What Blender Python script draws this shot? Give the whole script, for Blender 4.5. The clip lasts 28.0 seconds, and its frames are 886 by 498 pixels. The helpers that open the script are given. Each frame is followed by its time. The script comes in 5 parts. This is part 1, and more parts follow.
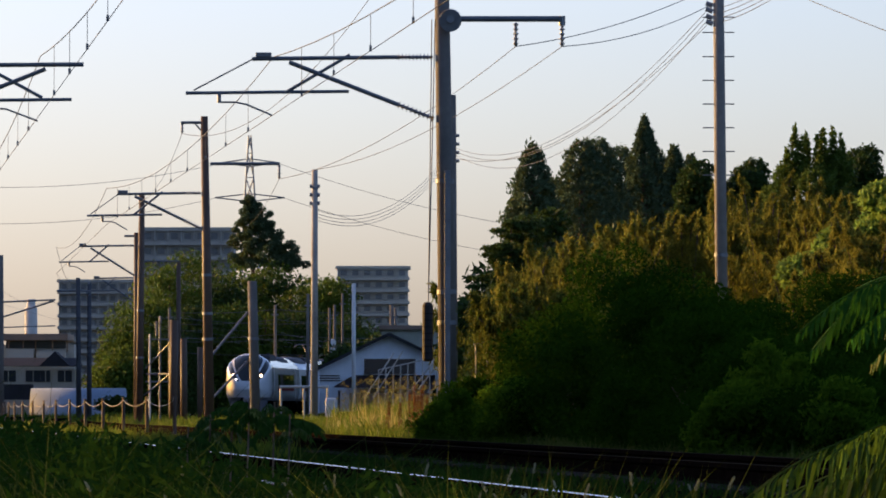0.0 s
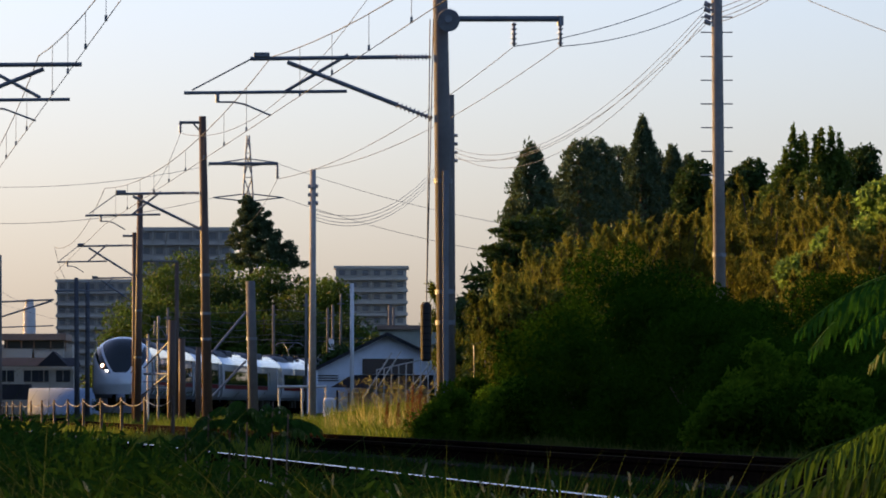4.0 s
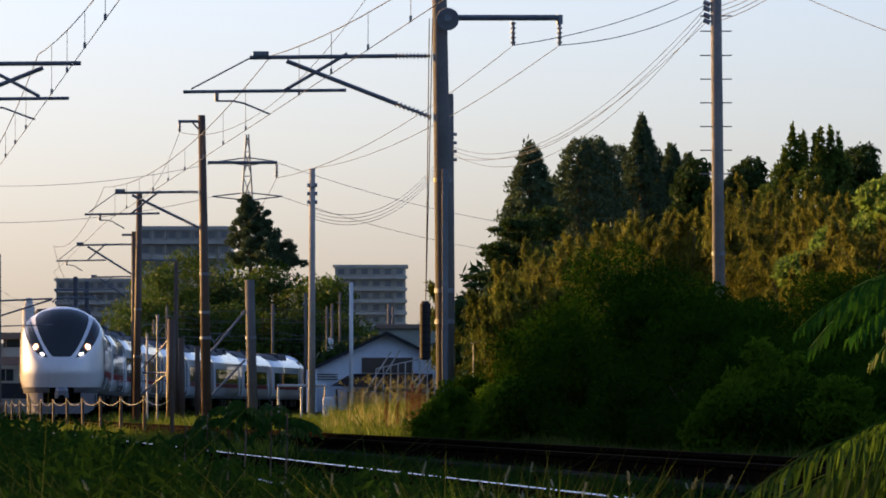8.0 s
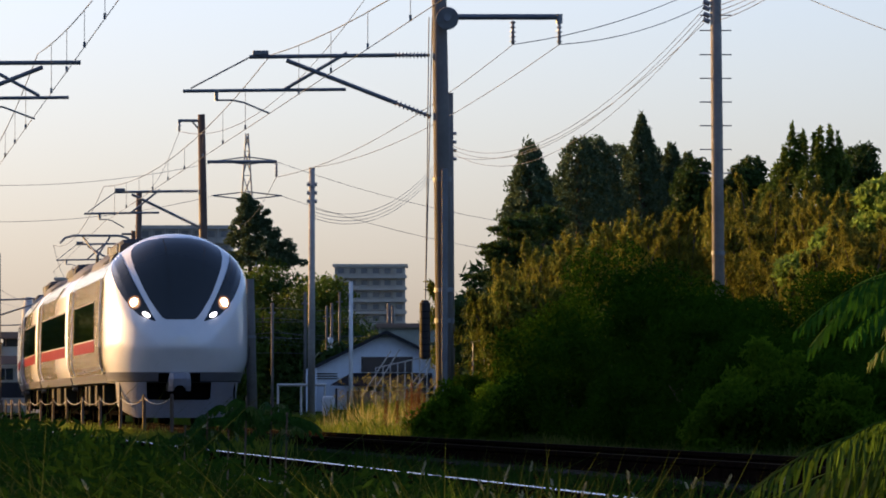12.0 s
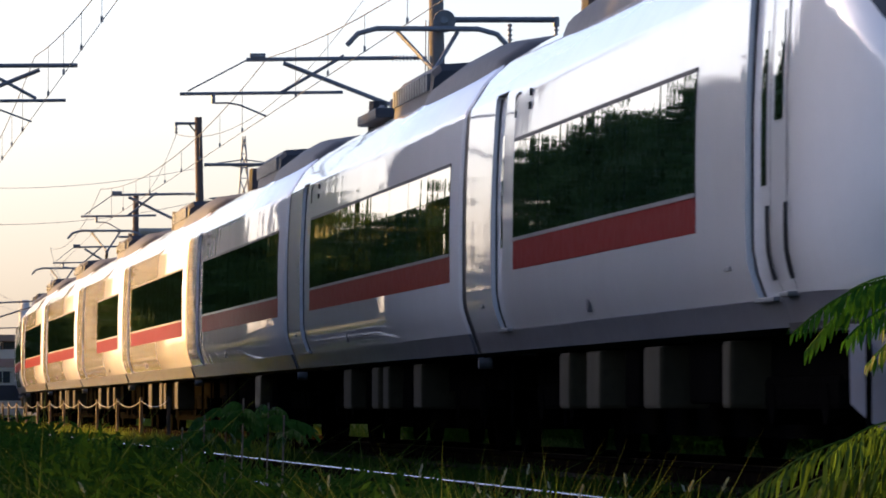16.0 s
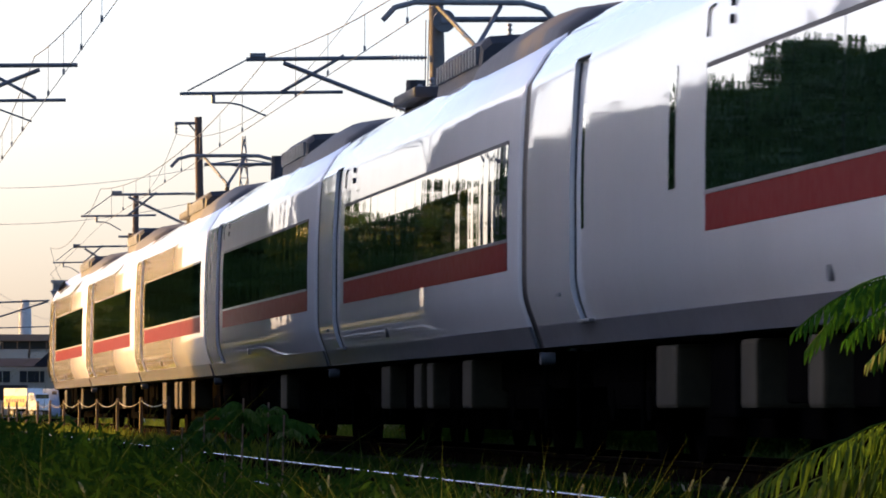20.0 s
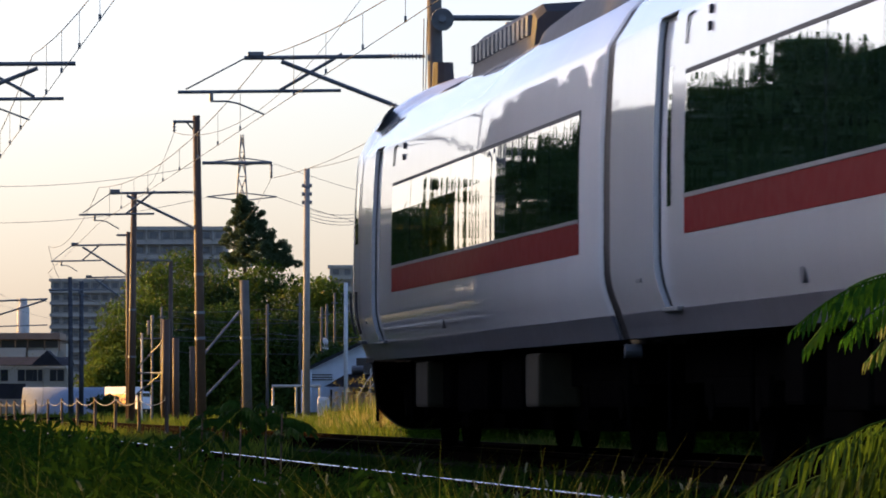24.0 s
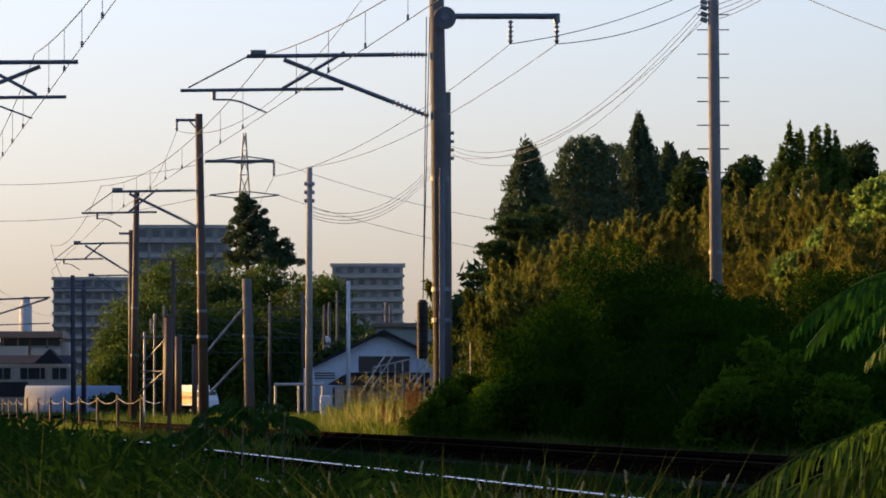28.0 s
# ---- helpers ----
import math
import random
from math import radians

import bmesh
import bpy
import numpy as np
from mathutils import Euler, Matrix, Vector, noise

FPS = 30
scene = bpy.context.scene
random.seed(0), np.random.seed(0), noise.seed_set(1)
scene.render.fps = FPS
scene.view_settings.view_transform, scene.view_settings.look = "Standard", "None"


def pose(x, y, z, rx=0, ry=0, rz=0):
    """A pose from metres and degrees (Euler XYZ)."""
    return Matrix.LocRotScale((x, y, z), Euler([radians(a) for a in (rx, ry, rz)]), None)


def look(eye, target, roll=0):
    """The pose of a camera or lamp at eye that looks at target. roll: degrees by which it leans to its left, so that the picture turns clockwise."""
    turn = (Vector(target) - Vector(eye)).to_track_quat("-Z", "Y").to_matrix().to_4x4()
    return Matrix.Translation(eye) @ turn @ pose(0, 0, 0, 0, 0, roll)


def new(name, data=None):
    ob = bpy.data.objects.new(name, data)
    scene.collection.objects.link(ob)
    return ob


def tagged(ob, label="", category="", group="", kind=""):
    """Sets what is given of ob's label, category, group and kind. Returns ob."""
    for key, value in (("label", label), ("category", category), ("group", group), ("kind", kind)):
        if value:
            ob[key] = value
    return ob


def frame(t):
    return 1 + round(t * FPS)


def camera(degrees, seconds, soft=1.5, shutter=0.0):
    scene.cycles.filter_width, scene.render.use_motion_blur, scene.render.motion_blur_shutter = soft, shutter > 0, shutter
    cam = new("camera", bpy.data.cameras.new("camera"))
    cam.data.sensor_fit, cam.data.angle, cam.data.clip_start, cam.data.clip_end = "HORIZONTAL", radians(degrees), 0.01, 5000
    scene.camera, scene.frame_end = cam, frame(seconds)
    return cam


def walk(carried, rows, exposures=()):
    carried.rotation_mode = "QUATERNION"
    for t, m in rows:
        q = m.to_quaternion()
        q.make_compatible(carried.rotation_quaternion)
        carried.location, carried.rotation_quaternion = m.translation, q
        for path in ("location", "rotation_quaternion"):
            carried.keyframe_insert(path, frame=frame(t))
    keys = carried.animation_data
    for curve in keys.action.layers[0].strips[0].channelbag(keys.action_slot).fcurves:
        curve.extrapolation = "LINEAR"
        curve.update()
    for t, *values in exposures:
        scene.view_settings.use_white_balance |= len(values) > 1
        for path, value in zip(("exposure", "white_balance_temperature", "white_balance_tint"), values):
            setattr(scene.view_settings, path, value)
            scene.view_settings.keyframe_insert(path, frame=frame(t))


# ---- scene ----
# A railway line at dusk, seen low beside the near track through a long lens.
# X right, Y away from the camera, Z up from the rail head.
EYE = (0.0, 0.0, 0.4)
cam = camera(8.228, 28.0, soft=1.8, shutter=0.15)
# seconds, drift of the view in thousandths of a radian: right, up
SWAY = ((0, 0.00, 0.00), (0.5, 0.09, 0.00), (1.5, 0.14, 0.00), (2.5, 0.23, 0.00), (3.5, 0.28, 0.00), (5.5, 0.32, -0.14), (7, 0.41, -0.18), (9, 0.41,
        -0.23), (11, 0.46, -0.32), (12.5, 0.46, -0.32), (14.5, 0.51, -0.41), (15, 0.51, -0.41), (15.5, 0.59, -0.14), (16, 0.96, 0.14), (17, 0.96, 0.14),
        (17.5, 1.05, 0.00), (18, 0.96, 0.28), (18.5, 0.96, 0.28), (19, 1.05, 0.18), (19.5, 0.96, 0.14), (20, 0.96, 0.10), (20.5, 1.10, 0.04), (21, 1.14,
        -0.09), (21.5, 0.96, 0.00), (23.5, 1.28, -0.04), (24, 1.28, -0.14), (24.5, 1.28, -0.14), (25, 1.39, -0.09), (25.5, 1.32, -0.14), (26, 1.05, -0.14),
        (26.5, 0.96, -0.18), (27, 1.10, -0.32), (27.5, 0.87, -0.37), (28, 0.87, -0.41))
TILT = 25.826  # thousandths above the level
walk(cam, [(t, look(EYE, (a, 1000.0, EYE[2] + TILT + b))) for t, a, b in SWAY],
     exposures=((0, 1.24, 5650, 25), (13.5, 1.24, 5650, 25), (14.5, 1.48, 5680, 25), (15.0, 1.56, 5700, 25), (16.0, 1.58, 5800, 25), (22.5, 1.58, 5800, 25), (24.0, 1.52, 5800, 25), (25.0, 1.32, 5700, 25), (28, 1.24, 5650, 25)))

# ---- light ----
SUN_AZ = math.atan2(-.85, .52)      # towards the sun, clockwise from +Y
SUN_EL = radians(11)
world = bpy.data.worlds.new("sky")
scene.world = world
world.use_nodes = True
wn = world.node_tree
sky = wn.nodes.new("ShaderNodeTexSky")
sky.sky_type, sky.sun_disc = "NISHITA", False
sky.sun_elevation, sky.sun_rotation = SUN_EL, SUN_AZ
sky.dust_density, sky.air_density, sky.ozone_density = 2.0, .75, 1.4
wn.nodes["Background"].inputs[1].default_value = 0.099
wn.links.new(sky.outputs[0], wn.nodes["Background"].inputs[0])
sun = new("sun", bpy.data.lights.new("sun", "SUN"))
sun.data.energy, sun.data.angle, sun.data.color = 3.7, radians(0.6), (1.0, .52, .06)
sun.matrix_world = look((0, 0, 0), (-math.sin(SUN_AZ) * math.cos(SUN_EL), -math.cos(SUN_AZ) * math.cos(SUN_EL), -math.sin(SUN_EL)))


# ---- materials ----
def mat(name, color, rough=.6, metal=0.0, vary=.25, scale=4.0, bump=0.0, coat=0.0, per_object=.0, color2=None, spec=.5, ripple=0.0):
    """Principled surface with two scales of colour variation, roughness variation and fine relief."""
    m = bpy.data.materials.new(name)
    m.use_nodes = True
    t = m.node_tree
    n, l = t.nodes, t.links
    p = n["Principled BSDF"]
    p.inputs["Metallic"].default_value = metal
    p.inputs["Coat Weight"].default_value = coat
    p.inputs["Coat Roughness"].default_value = .015
    p.inputs["Specular IOR Level"].default_value = spec
    tc = n.new("ShaderNodeTexCoord")
    big, fine = n.new("ShaderNodeTexNoise"), n.new("ShaderNodeTexNoise")
    big.inputs["Scale"].default_value, fine.inputs["Scale"].default_value = scale, scale * 9
    big.inputs["Detail"].default_value, fine.inputs["Detail"].default_value = 5, 4
    for k in (big, fine):
        l.new(tc.outputs["Object"], k.inputs["Vector"])
    ramp = n.new("ShaderNodeValToRGB")
    c2 = color2 or tuple(c * (1 - vary) for c in color)
    ramp.color_ramp.elements[0].position, ramp.color_ramp.elements[1].position = .32, .68
    ramp.color_ramp.elements[0].color, ramp.color_ramp.elements[1].color = (*c2, 1), (*color, 1)
    l.new(big.outputs["Fac"], ramp.inputs["Fac"])
    mix = n.new("ShaderNodeMix")
    mix.data_type, mix.blend_type = "RGBA", "MULTIPLY"
    mix.inputs[0].default_value = min(1.0, vary * 1.5)
    r2 = n.new("ShaderNodeMapRange")
    r2.inputs[1].default_value, r2.inputs[2].default_value, r2.inputs[3].default_value, r2.inputs[4].default_value = .3, .7, .7, 1.15
    l.new(fine.outputs["Fac"], r2.inputs[0])
    l.new(ramp.outputs["Color"], mix.inputs[6])
    l.new(r2.outputs[0], mix.inputs[7])
    last = mix.outputs[2]
    if per_object:
        oi, hs, mr = n.new("ShaderNodeObjectInfo"), n.new("ShaderNodeHueSaturation"), n.new("ShaderNodeMapRange")
        mr.inputs[3].default_value, mr.inputs[4].default_value = 1 - per_object, 1 + per_object
        l.new(oi.outputs["Random"], mr.inputs[0])
        l.new(mr.outputs[0], hs.inputs["Value"])
        l.new(last, hs.inputs["Color"])
        last = hs.outputs[0]
    l.new(last, p.inputs["Base Color"])
    rr = n.new("ShaderNodeMapRange")
    rr.inputs[3].default_value, rr.inputs[4].default_value = max(0, rough - .08 * min(1, rough * 3)), min(1, rough + .1 * min(1, rough * 3))
    l.new(fine.outputs["Fac"], rr.inputs[0])
    l.new(rr.outputs[0], p.inputs["Roughness"])
    if ripple:
        # shallow upright waves, as in long drawn sheet or glass
        mp, wv, b = n.new("ShaderNodeMapping"), n.new("ShaderNodeTexNoise"), n.new("ShaderNodeBump")
        mp.inputs["Scale"].default_value = (0, 1.5, .10)
        wv.inputs["Scale"].default_value, wv.inputs["Detail"].default_value = 1.0, 2.0
        b.inputs["Strength"].default_value, b.inputs["Distance"].default_value = 1.0, ripple
        l.new(tc.outputs["Object"], mp.inputs["Vector"])
        l.new(mp.outputs[0], wv.inputs["Vector"])
        l.new(wv.outputs["Fac"], b.inputs["Height"])
        l.new(b.outputs[0], p.inputs["Normal"])
        l.new(b.outputs[0], p.inputs["Coat Normal"])
    if bump:
        b = n.new("ShaderNodeBump")
        b.inputs["Strength"].default_value, b.inputs["Distance"].default_value = bump, .02
        l.new(fine.outputs["Fac"], b.inputs["Height"])
        l.new(b.outputs[0], p.inputs["Normal"])
    return m


def leaf_mat(name, c1, c2, c3=None, trans=.35, gloss=.25):
    """Leaves: each one of its own tint, some light passing through."""
    m = bpy.data.materials.new(name)
    m.use_nodes = True
    t = m.node_tree
    n, l = t.nodes, t.links
    p, out = n["Principled BSDF"], n["Material Output"]
    geo, ramp = n.new("ShaderNodeNewGeometry"), n.new("ShaderNodeValToRGB")
    ramp.color_ramp.elements[0].color, ramp.color_ramp.elements[1].color = (*c1, 1), (*c2, 1)
    if c3:
        e = ramp.color_ramp.elements.new(.86)
        e.color = (*c3, 1)
        ramp.color_ramp.elements[1].position = .8
    tc, big, add = n.new("ShaderNodeTexCoord"), n.new("ShaderNodeTexNoise"), n.new("ShaderNodeMath")
    big.inputs["Scale"].default_value = .6
    big.inputs["Detail"].default_value = 3
    l.new(tc.outputs["Object"], big.inputs["Vector"])
    add.operation = "MULTIPLY_ADD"
    add.inputs[1].default_value, add.inputs[2].default_value = .55, 0
    l.new(geo.outputs["Random Per Island"], add.inputs[0])
    add2 = n.new("ShaderNodeMath")
    add2.operation = "MULTIPLY_ADD"
    add2.inputs[1].default_value = .6
    l.new(big.outputs["Fac"], add2.inputs[0])
    l.new(add.outputs[0], add2.inputs[2])
    oi, add3 = n.new("ShaderNodeObjectInfo"), n.new("ShaderNodeMath")
    add3.operation = "MULTIPLY_ADD"
    add3.inputs[1].default_value = .3
    l.new(oi.outputs["Random"], add3.inputs[0])
    l.new(add2.outputs[0], add3.inputs[2])
    sub = n.new("ShaderNodeMath")
    sub.operation = "SUBTRACT"
    sub.inputs[1].default_value = .15
    l.new(add3.outputs[0], sub.inputs[0])
    l.new(sub.outputs[0], ramp.inputs["Fac"])
    l.new(ramp.outputs["Color"], p.inputs["Base Color"])
    p.inputs["Roughness"].default_value, p.inputs["Specular IOR Level"].default_value = .5, gloss
    tr, mx = n.new("ShaderNodeBsdfTranslucent"), n.new("ShaderNodeMixShader")
    l.new(ramp.outputs["Color"], tr.inputs["Color"])
    mx.inputs[0].default_value = trans
    l.new(p.outputs[0], mx.inputs[1])
    l.new(tr.outputs[0], mx.inputs[2])
    l.new(mx.outputs[0], out.inputs["Surface"])
    return m


def lamp_mat(name, color, strength):
    m = bpy.data.materials.new(name)
    m.use_nodes = True
    p = m.node_tree.nodes["Principled BSDF"]
    p.inputs["Base Color"].default_value = (*color, 1)
    p.inputs["Emission Color"].default_value = (*color, 1)
    p.inputs["Emission Strength"].default_value = strength
    return m


WHITE = mat("white_train_paint", (.79, .785, .77), .40, 0, .05, .7, 0, 1.0, ripple=.0014, spec=.3)
WHITE.node_tree.nodes["Principled BSDF"].inputs["Coat Roughness"].default_value = .03
WHITE.node_tree.nodes["Principled BSDF"].inputs["Coat IOR"].default_value = 1.6
PLOUGH = mat("pale_grey_plough_paint", (.27, .27, .30), .4, 0, .15, 1.5, .02, .15)
GREY = mat("grey_skirt_paint", (.17, .17, .19), .4, 0, .2, 1.5, .02, .35)
RED = mat("red_stripe_paint", (.17, .006, .007), .5, 0, .06, 1.0, 0, .08, spec=.03)
RED.node_tree.nodes["Principled BSDF"].inputs["Coat Roughness"].default_value = .08
GLASS = mat("dark_train_glass", (.014, .034, .026), .0, 0, .1, .5, 0, 1.0, ripple=.0022)
SCREEN = mat("black_windscreen_glass", (.026, .030, .027), .0, 0, .1, .5, 0, .25, spec=.45)
SEAL = mat("black_rubber", (.015, .015, .016), .6, 0, .2, 3)
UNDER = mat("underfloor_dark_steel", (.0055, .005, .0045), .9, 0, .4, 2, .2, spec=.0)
BOXM = mat("underfloor_box_paint", (.052, .042, .022), .75, 0, .35, 1.5, .1, spec=.15)
ROOFG = mat("roof_unit_grey", (.026, .028, .034), .65, 0, .25, 1.0, .05)
STEEL = mat("galvanised_steel", (.20, .21, .22), .5, .6, .3, 2, .1)
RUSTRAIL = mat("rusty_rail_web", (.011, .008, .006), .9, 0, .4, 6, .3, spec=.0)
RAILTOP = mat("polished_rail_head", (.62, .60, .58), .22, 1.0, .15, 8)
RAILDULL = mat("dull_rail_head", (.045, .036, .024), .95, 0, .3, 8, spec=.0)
CONCRETE = mat("weathered_concrete", (.155, .143, .125), .85, 0, .3, 1.3, .3)
# paler copy of the concrete; sunlight on the slim pole is in its colour
SUNLITCONC = mat("sunlit_concrete", (.40, .37, .32), .85, 0, .3, 1.3, .3)
MIDCONC = mat("grey_pole_concrete", (.24, .22, .19), .85, 0, .3, 1.3, .3)
BROWNPOLE = mat("brown_painted_pole", (.115, .075, .05), .6, 0, .3, 1.2, .2, spec=.3)
DARKPOLE = mat("dark_grey_pole", (.085, .088, .095), .8, 0, .3, 1.2, .2, spec=.2)
PALEPOLE = mat("white_painted_pole", (.72, .70, .66), .5, 0, .15, 1.2, .05)
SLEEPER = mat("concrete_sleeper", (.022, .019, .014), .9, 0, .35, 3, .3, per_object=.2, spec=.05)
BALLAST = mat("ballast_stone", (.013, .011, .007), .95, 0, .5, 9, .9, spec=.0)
STUBBLE = mat("dry_stubble_field", (.26, .24, .12), .95, 0, .3, .8, .4, color2=(.15, .17, .07), spec=.0)
SOIL = mat("ground_grass_soil", (.030, .052, .012), .95, 0, .5, .6, .8, color2=(.035, .03, .014), spec=.0)
WIRE = mat("dark_wire", (.09, .095, .105), .6, .0, .2, 2, spec=.2)
PORC = mat("porcelain_insulator", (.28, .26, .25), .25, 0, .2, 5)
BARK = mat("bark", (.09, .065, .045), .95, 0, .4, 3, .6)
WEIGHT = mat("black_weight_iron", (.016, .013, .011), .75, 0, .3, 4, .2)
ROPE = mat("pale_plastic_chain", (.26, .24, .20), .6, 0, .2, 5)
# glow round the headlamps, put into faintly emissive colours
LAMPGLOW = lamp_mat("amber_lamp_glow", (.50, .26, .10), .55)
LAMPGLOW_RIM = lamp_mat("amber_lamp_glow_rim", (.20, .09, .035), .22)
LAMP = lamp_mat("headlamp_light", (1.0, .74, .42), 5.0)
LAMPW = lamp_mat("auxiliary_lamp_light", (1.0, .90, .74), 2.4)
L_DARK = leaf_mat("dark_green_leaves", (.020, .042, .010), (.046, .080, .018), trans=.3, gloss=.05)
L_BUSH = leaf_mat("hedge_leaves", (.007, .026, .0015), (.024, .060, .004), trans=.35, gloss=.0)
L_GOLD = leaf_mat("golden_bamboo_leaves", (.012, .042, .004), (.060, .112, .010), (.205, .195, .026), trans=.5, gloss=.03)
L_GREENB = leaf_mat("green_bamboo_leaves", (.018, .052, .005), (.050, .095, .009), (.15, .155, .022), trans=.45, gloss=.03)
# light green, brightened in its colour to carry sun on these crowns
L_LIME = leaf_mat("light_green_leaves", (.075, .150, .022), (.19, .28, .045), trans=.6, gloss=.08)
# brighter than L_BUSH, so the light on these bushes is in the colour
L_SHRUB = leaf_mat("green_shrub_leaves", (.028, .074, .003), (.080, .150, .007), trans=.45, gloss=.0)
# needle green lightened to carry the haze over the grove
L_CEDAR = leaf_mat("cedar_needles", (.042, .068, .032), (.084, .120, .056), trans=.28, gloss=.03)
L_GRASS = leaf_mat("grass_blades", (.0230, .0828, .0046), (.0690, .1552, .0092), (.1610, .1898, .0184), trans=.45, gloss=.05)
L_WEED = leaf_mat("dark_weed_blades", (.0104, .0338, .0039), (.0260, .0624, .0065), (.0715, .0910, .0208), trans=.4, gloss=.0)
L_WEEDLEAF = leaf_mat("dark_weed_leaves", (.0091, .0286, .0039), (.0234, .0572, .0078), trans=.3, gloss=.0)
# lighter than L_DARK to put sunlight on the wood into its leaves
L_OLIVE = leaf_mat("olive_tree_leaves", (.0293, .0659, .0098), (.0634, .1122, .0159), (.0903, .1342, .0183), trans=.36, gloss=.05)
SEED = mat("pale_seed_head", (.20, .22, .12), .8, 0, .3, 20)
# palest tint stands in for light catching some leaflets of the lower fronds
L_FERN = leaf_mat("feathery_frond_leaves", (.005, .030, .002), (.020, .070, .005), (.080, .140, .012), trans=.5, gloss=.15)
# shade on the upper fronds is put into this green, without the highlight tint
L_SHADEFROND = leaf_mat("shaded_frond_leaves", (.010, .052, .004), (.036, .112, .008), trans=.4, gloss=.05)
L_STRAW = leaf_mat("dry_golden_grass", (.070, .095, .010), (.19, .185, .030), (.36, .32, .11), trans=.5, gloss=.05)
L_RUST = leaf_mat("rusty_dock_leaves", (.07, .045, .012), (.20, .075, .022), trans=.4, gloss=.05)
L_DARKFROND = leaf_mat("dark_frond_leaves", (.0078, .0364, .0039), (.0286, .0780, .0078), trans=.35, gloss=.05)


# ---- builders ----
def mesh_np(name, verts, faces, material, smooth=False):
    """A mesh out of arrays; all faces have the same number of corners."""
    me = bpy.data.meshes.new(name)
    v = np.asarray(verts, dtype=np.float32).reshape(-1, 3)
    f = np.asarray(faces, dtype=np.int32)
    me.vertices.add(len(v))
    me.vertices.foreach_set("co", v.ravel())
    me.loops.add(f.size)
    me.loops.foreach_set("vertex_index", f.ravel())
    me.polygons.add(len(f))
    me.polygons.foreach_set("loop_start", np.arange(0, f.size, f.shape[1], dtype=np.int32))
    me.polygons.foreach_set("use_smooth", np.full(len(f), smooth))
    me.update(calc_edges=True)
    me.validate()
    me.materials.append(material)
    return me


def mesh_bm(name, bm, material, smooth=False):
    me = bpy.data.meshes.new(name)
    bm.normal_update()
    bm.to_mesh(me)
    bm.free()
    for p in me.polygons:
        p.use_smooth = smooth
    me.materials.append(material)
    return me


def part(name, data, material, parent, label="", smooth=False):
    """One mesh object under a thing or a part."""
    me = mesh_bm(name, data, material, smooth) if isinstance(data, bmesh.types.BMesh) else data
    ob = new(name, me)
    ob.parent = parent
    return tagged(ob, label)


def thing(name, label, category, m=None, data=None, group="", kind=""):
    ob = tagged(new(name, data), label, category, group, kind)
    if m is not None:
        ob.matrix_basis = m
    return ob


def box(bm, c, s, bev=0.0):
    r = bmesh.ops.create_cube(bm, size=1, matrix=Matrix.Translation(c) @ Matrix.Diagonal((*s, 1)))
    if bev:
        bmesh.ops.bevel(bm, geom=list({e for v in r["verts"] for e in v.link_edges}), offset=bev, segments=2, affect="EDGES", profile=.6)
    return bm


def rod(bm, a, b, r, r2=None, seg=8):
    a, b = Vector(a), Vector(b)
    d = b - a
    m = Matrix.Translation((a + b) / 2) @ d.to_track_quat("Z", "Y").to_matrix().to_4x4()
    bmesh.ops.create_cone(bm, cap_ends=True, segments=seg, radius1=r, radius2=r if r2 is None else r2, depth=d.length, matrix=m)
    return bm


def B():
    return bmesh.new()


def tube(points, r, seg=5):
    """Arrays of a round bar along a line of points."""
    p = np.array([tuple(q) for q in points], dtype=float)
    d = np.gradient(p, axis=0)
    d /= np.linalg.norm(d, axis=1)[:, None]
    up = np.array([0, 0, 1.0]) if abs(d[:, 2]).mean() < .9 else np.array([1.0, 0, 0])
    s = np.cross(d, up)
    s /= np.linalg.norm(s, axis=1)[:, None]
    u = np.cross(s, d)
    a = np.arange(seg) * 2 * np.pi / seg
    v = p[:, None] + r * (np.cos(a)[None, :, None] * s[:, None] + np.sin(a)[None, :, None] * u[:, None])
    k = len(p)
    f = [(i * seg + j, i * seg + (j + 1) % seg, (i + 1) * seg + (j + 1) % seg, (i + 1) * seg + j) for i in range(k - 1) for j in range(seg)]
    return v.reshape(-1, 3), f


def tube_mesh(name, points, r, material, seg=5):
    v, f = tube(points, r, seg)
    return mesh_np(name, v, f, material, True)


def sag(a, b, drop, n=16):
    a, b = Vector(a), Vector(b)
    return [a.lerp(b, i / n) - Vector((0, 0, 4 * drop * (i / n) * (1 - i / n))) for i in range(n + 1)]


def leaf_cloud(name, blobs, n, size, material, rng, long=1.6, shell=.55, droop=0.0):
    """Many small leaves filling uneven blobs (x, y, z, rx, ry, rz)."""
    bl = np.array(blobs, dtype=float)
    w = (bl[:, 3] * bl[:, 4] + bl[:, 3] * bl[:, 5] + bl[:, 4] * bl[:, 5])
    k = rng.choice(len(bl), n, p=w / w.sum())
    d = rng.normal(size=(n, 3))
    d /= np.linalg.norm(d, axis=1)[:, None]
    r = shell + (1.12 - shell) * rng.random(n) ** .6
    r *= 1 + .22 * np.sin(d[:, 0] * 5 + k) * np.sin(d[:, 1] * 6 + 2 * k) * np.sin(d[:, 2] * 5 + 3 * k)
    c = bl[k, :3] + d * bl[k, 3:] * r[:, None]
    return mesh_np(name, *leaf_quads(c, size, rng, long, droop), material)


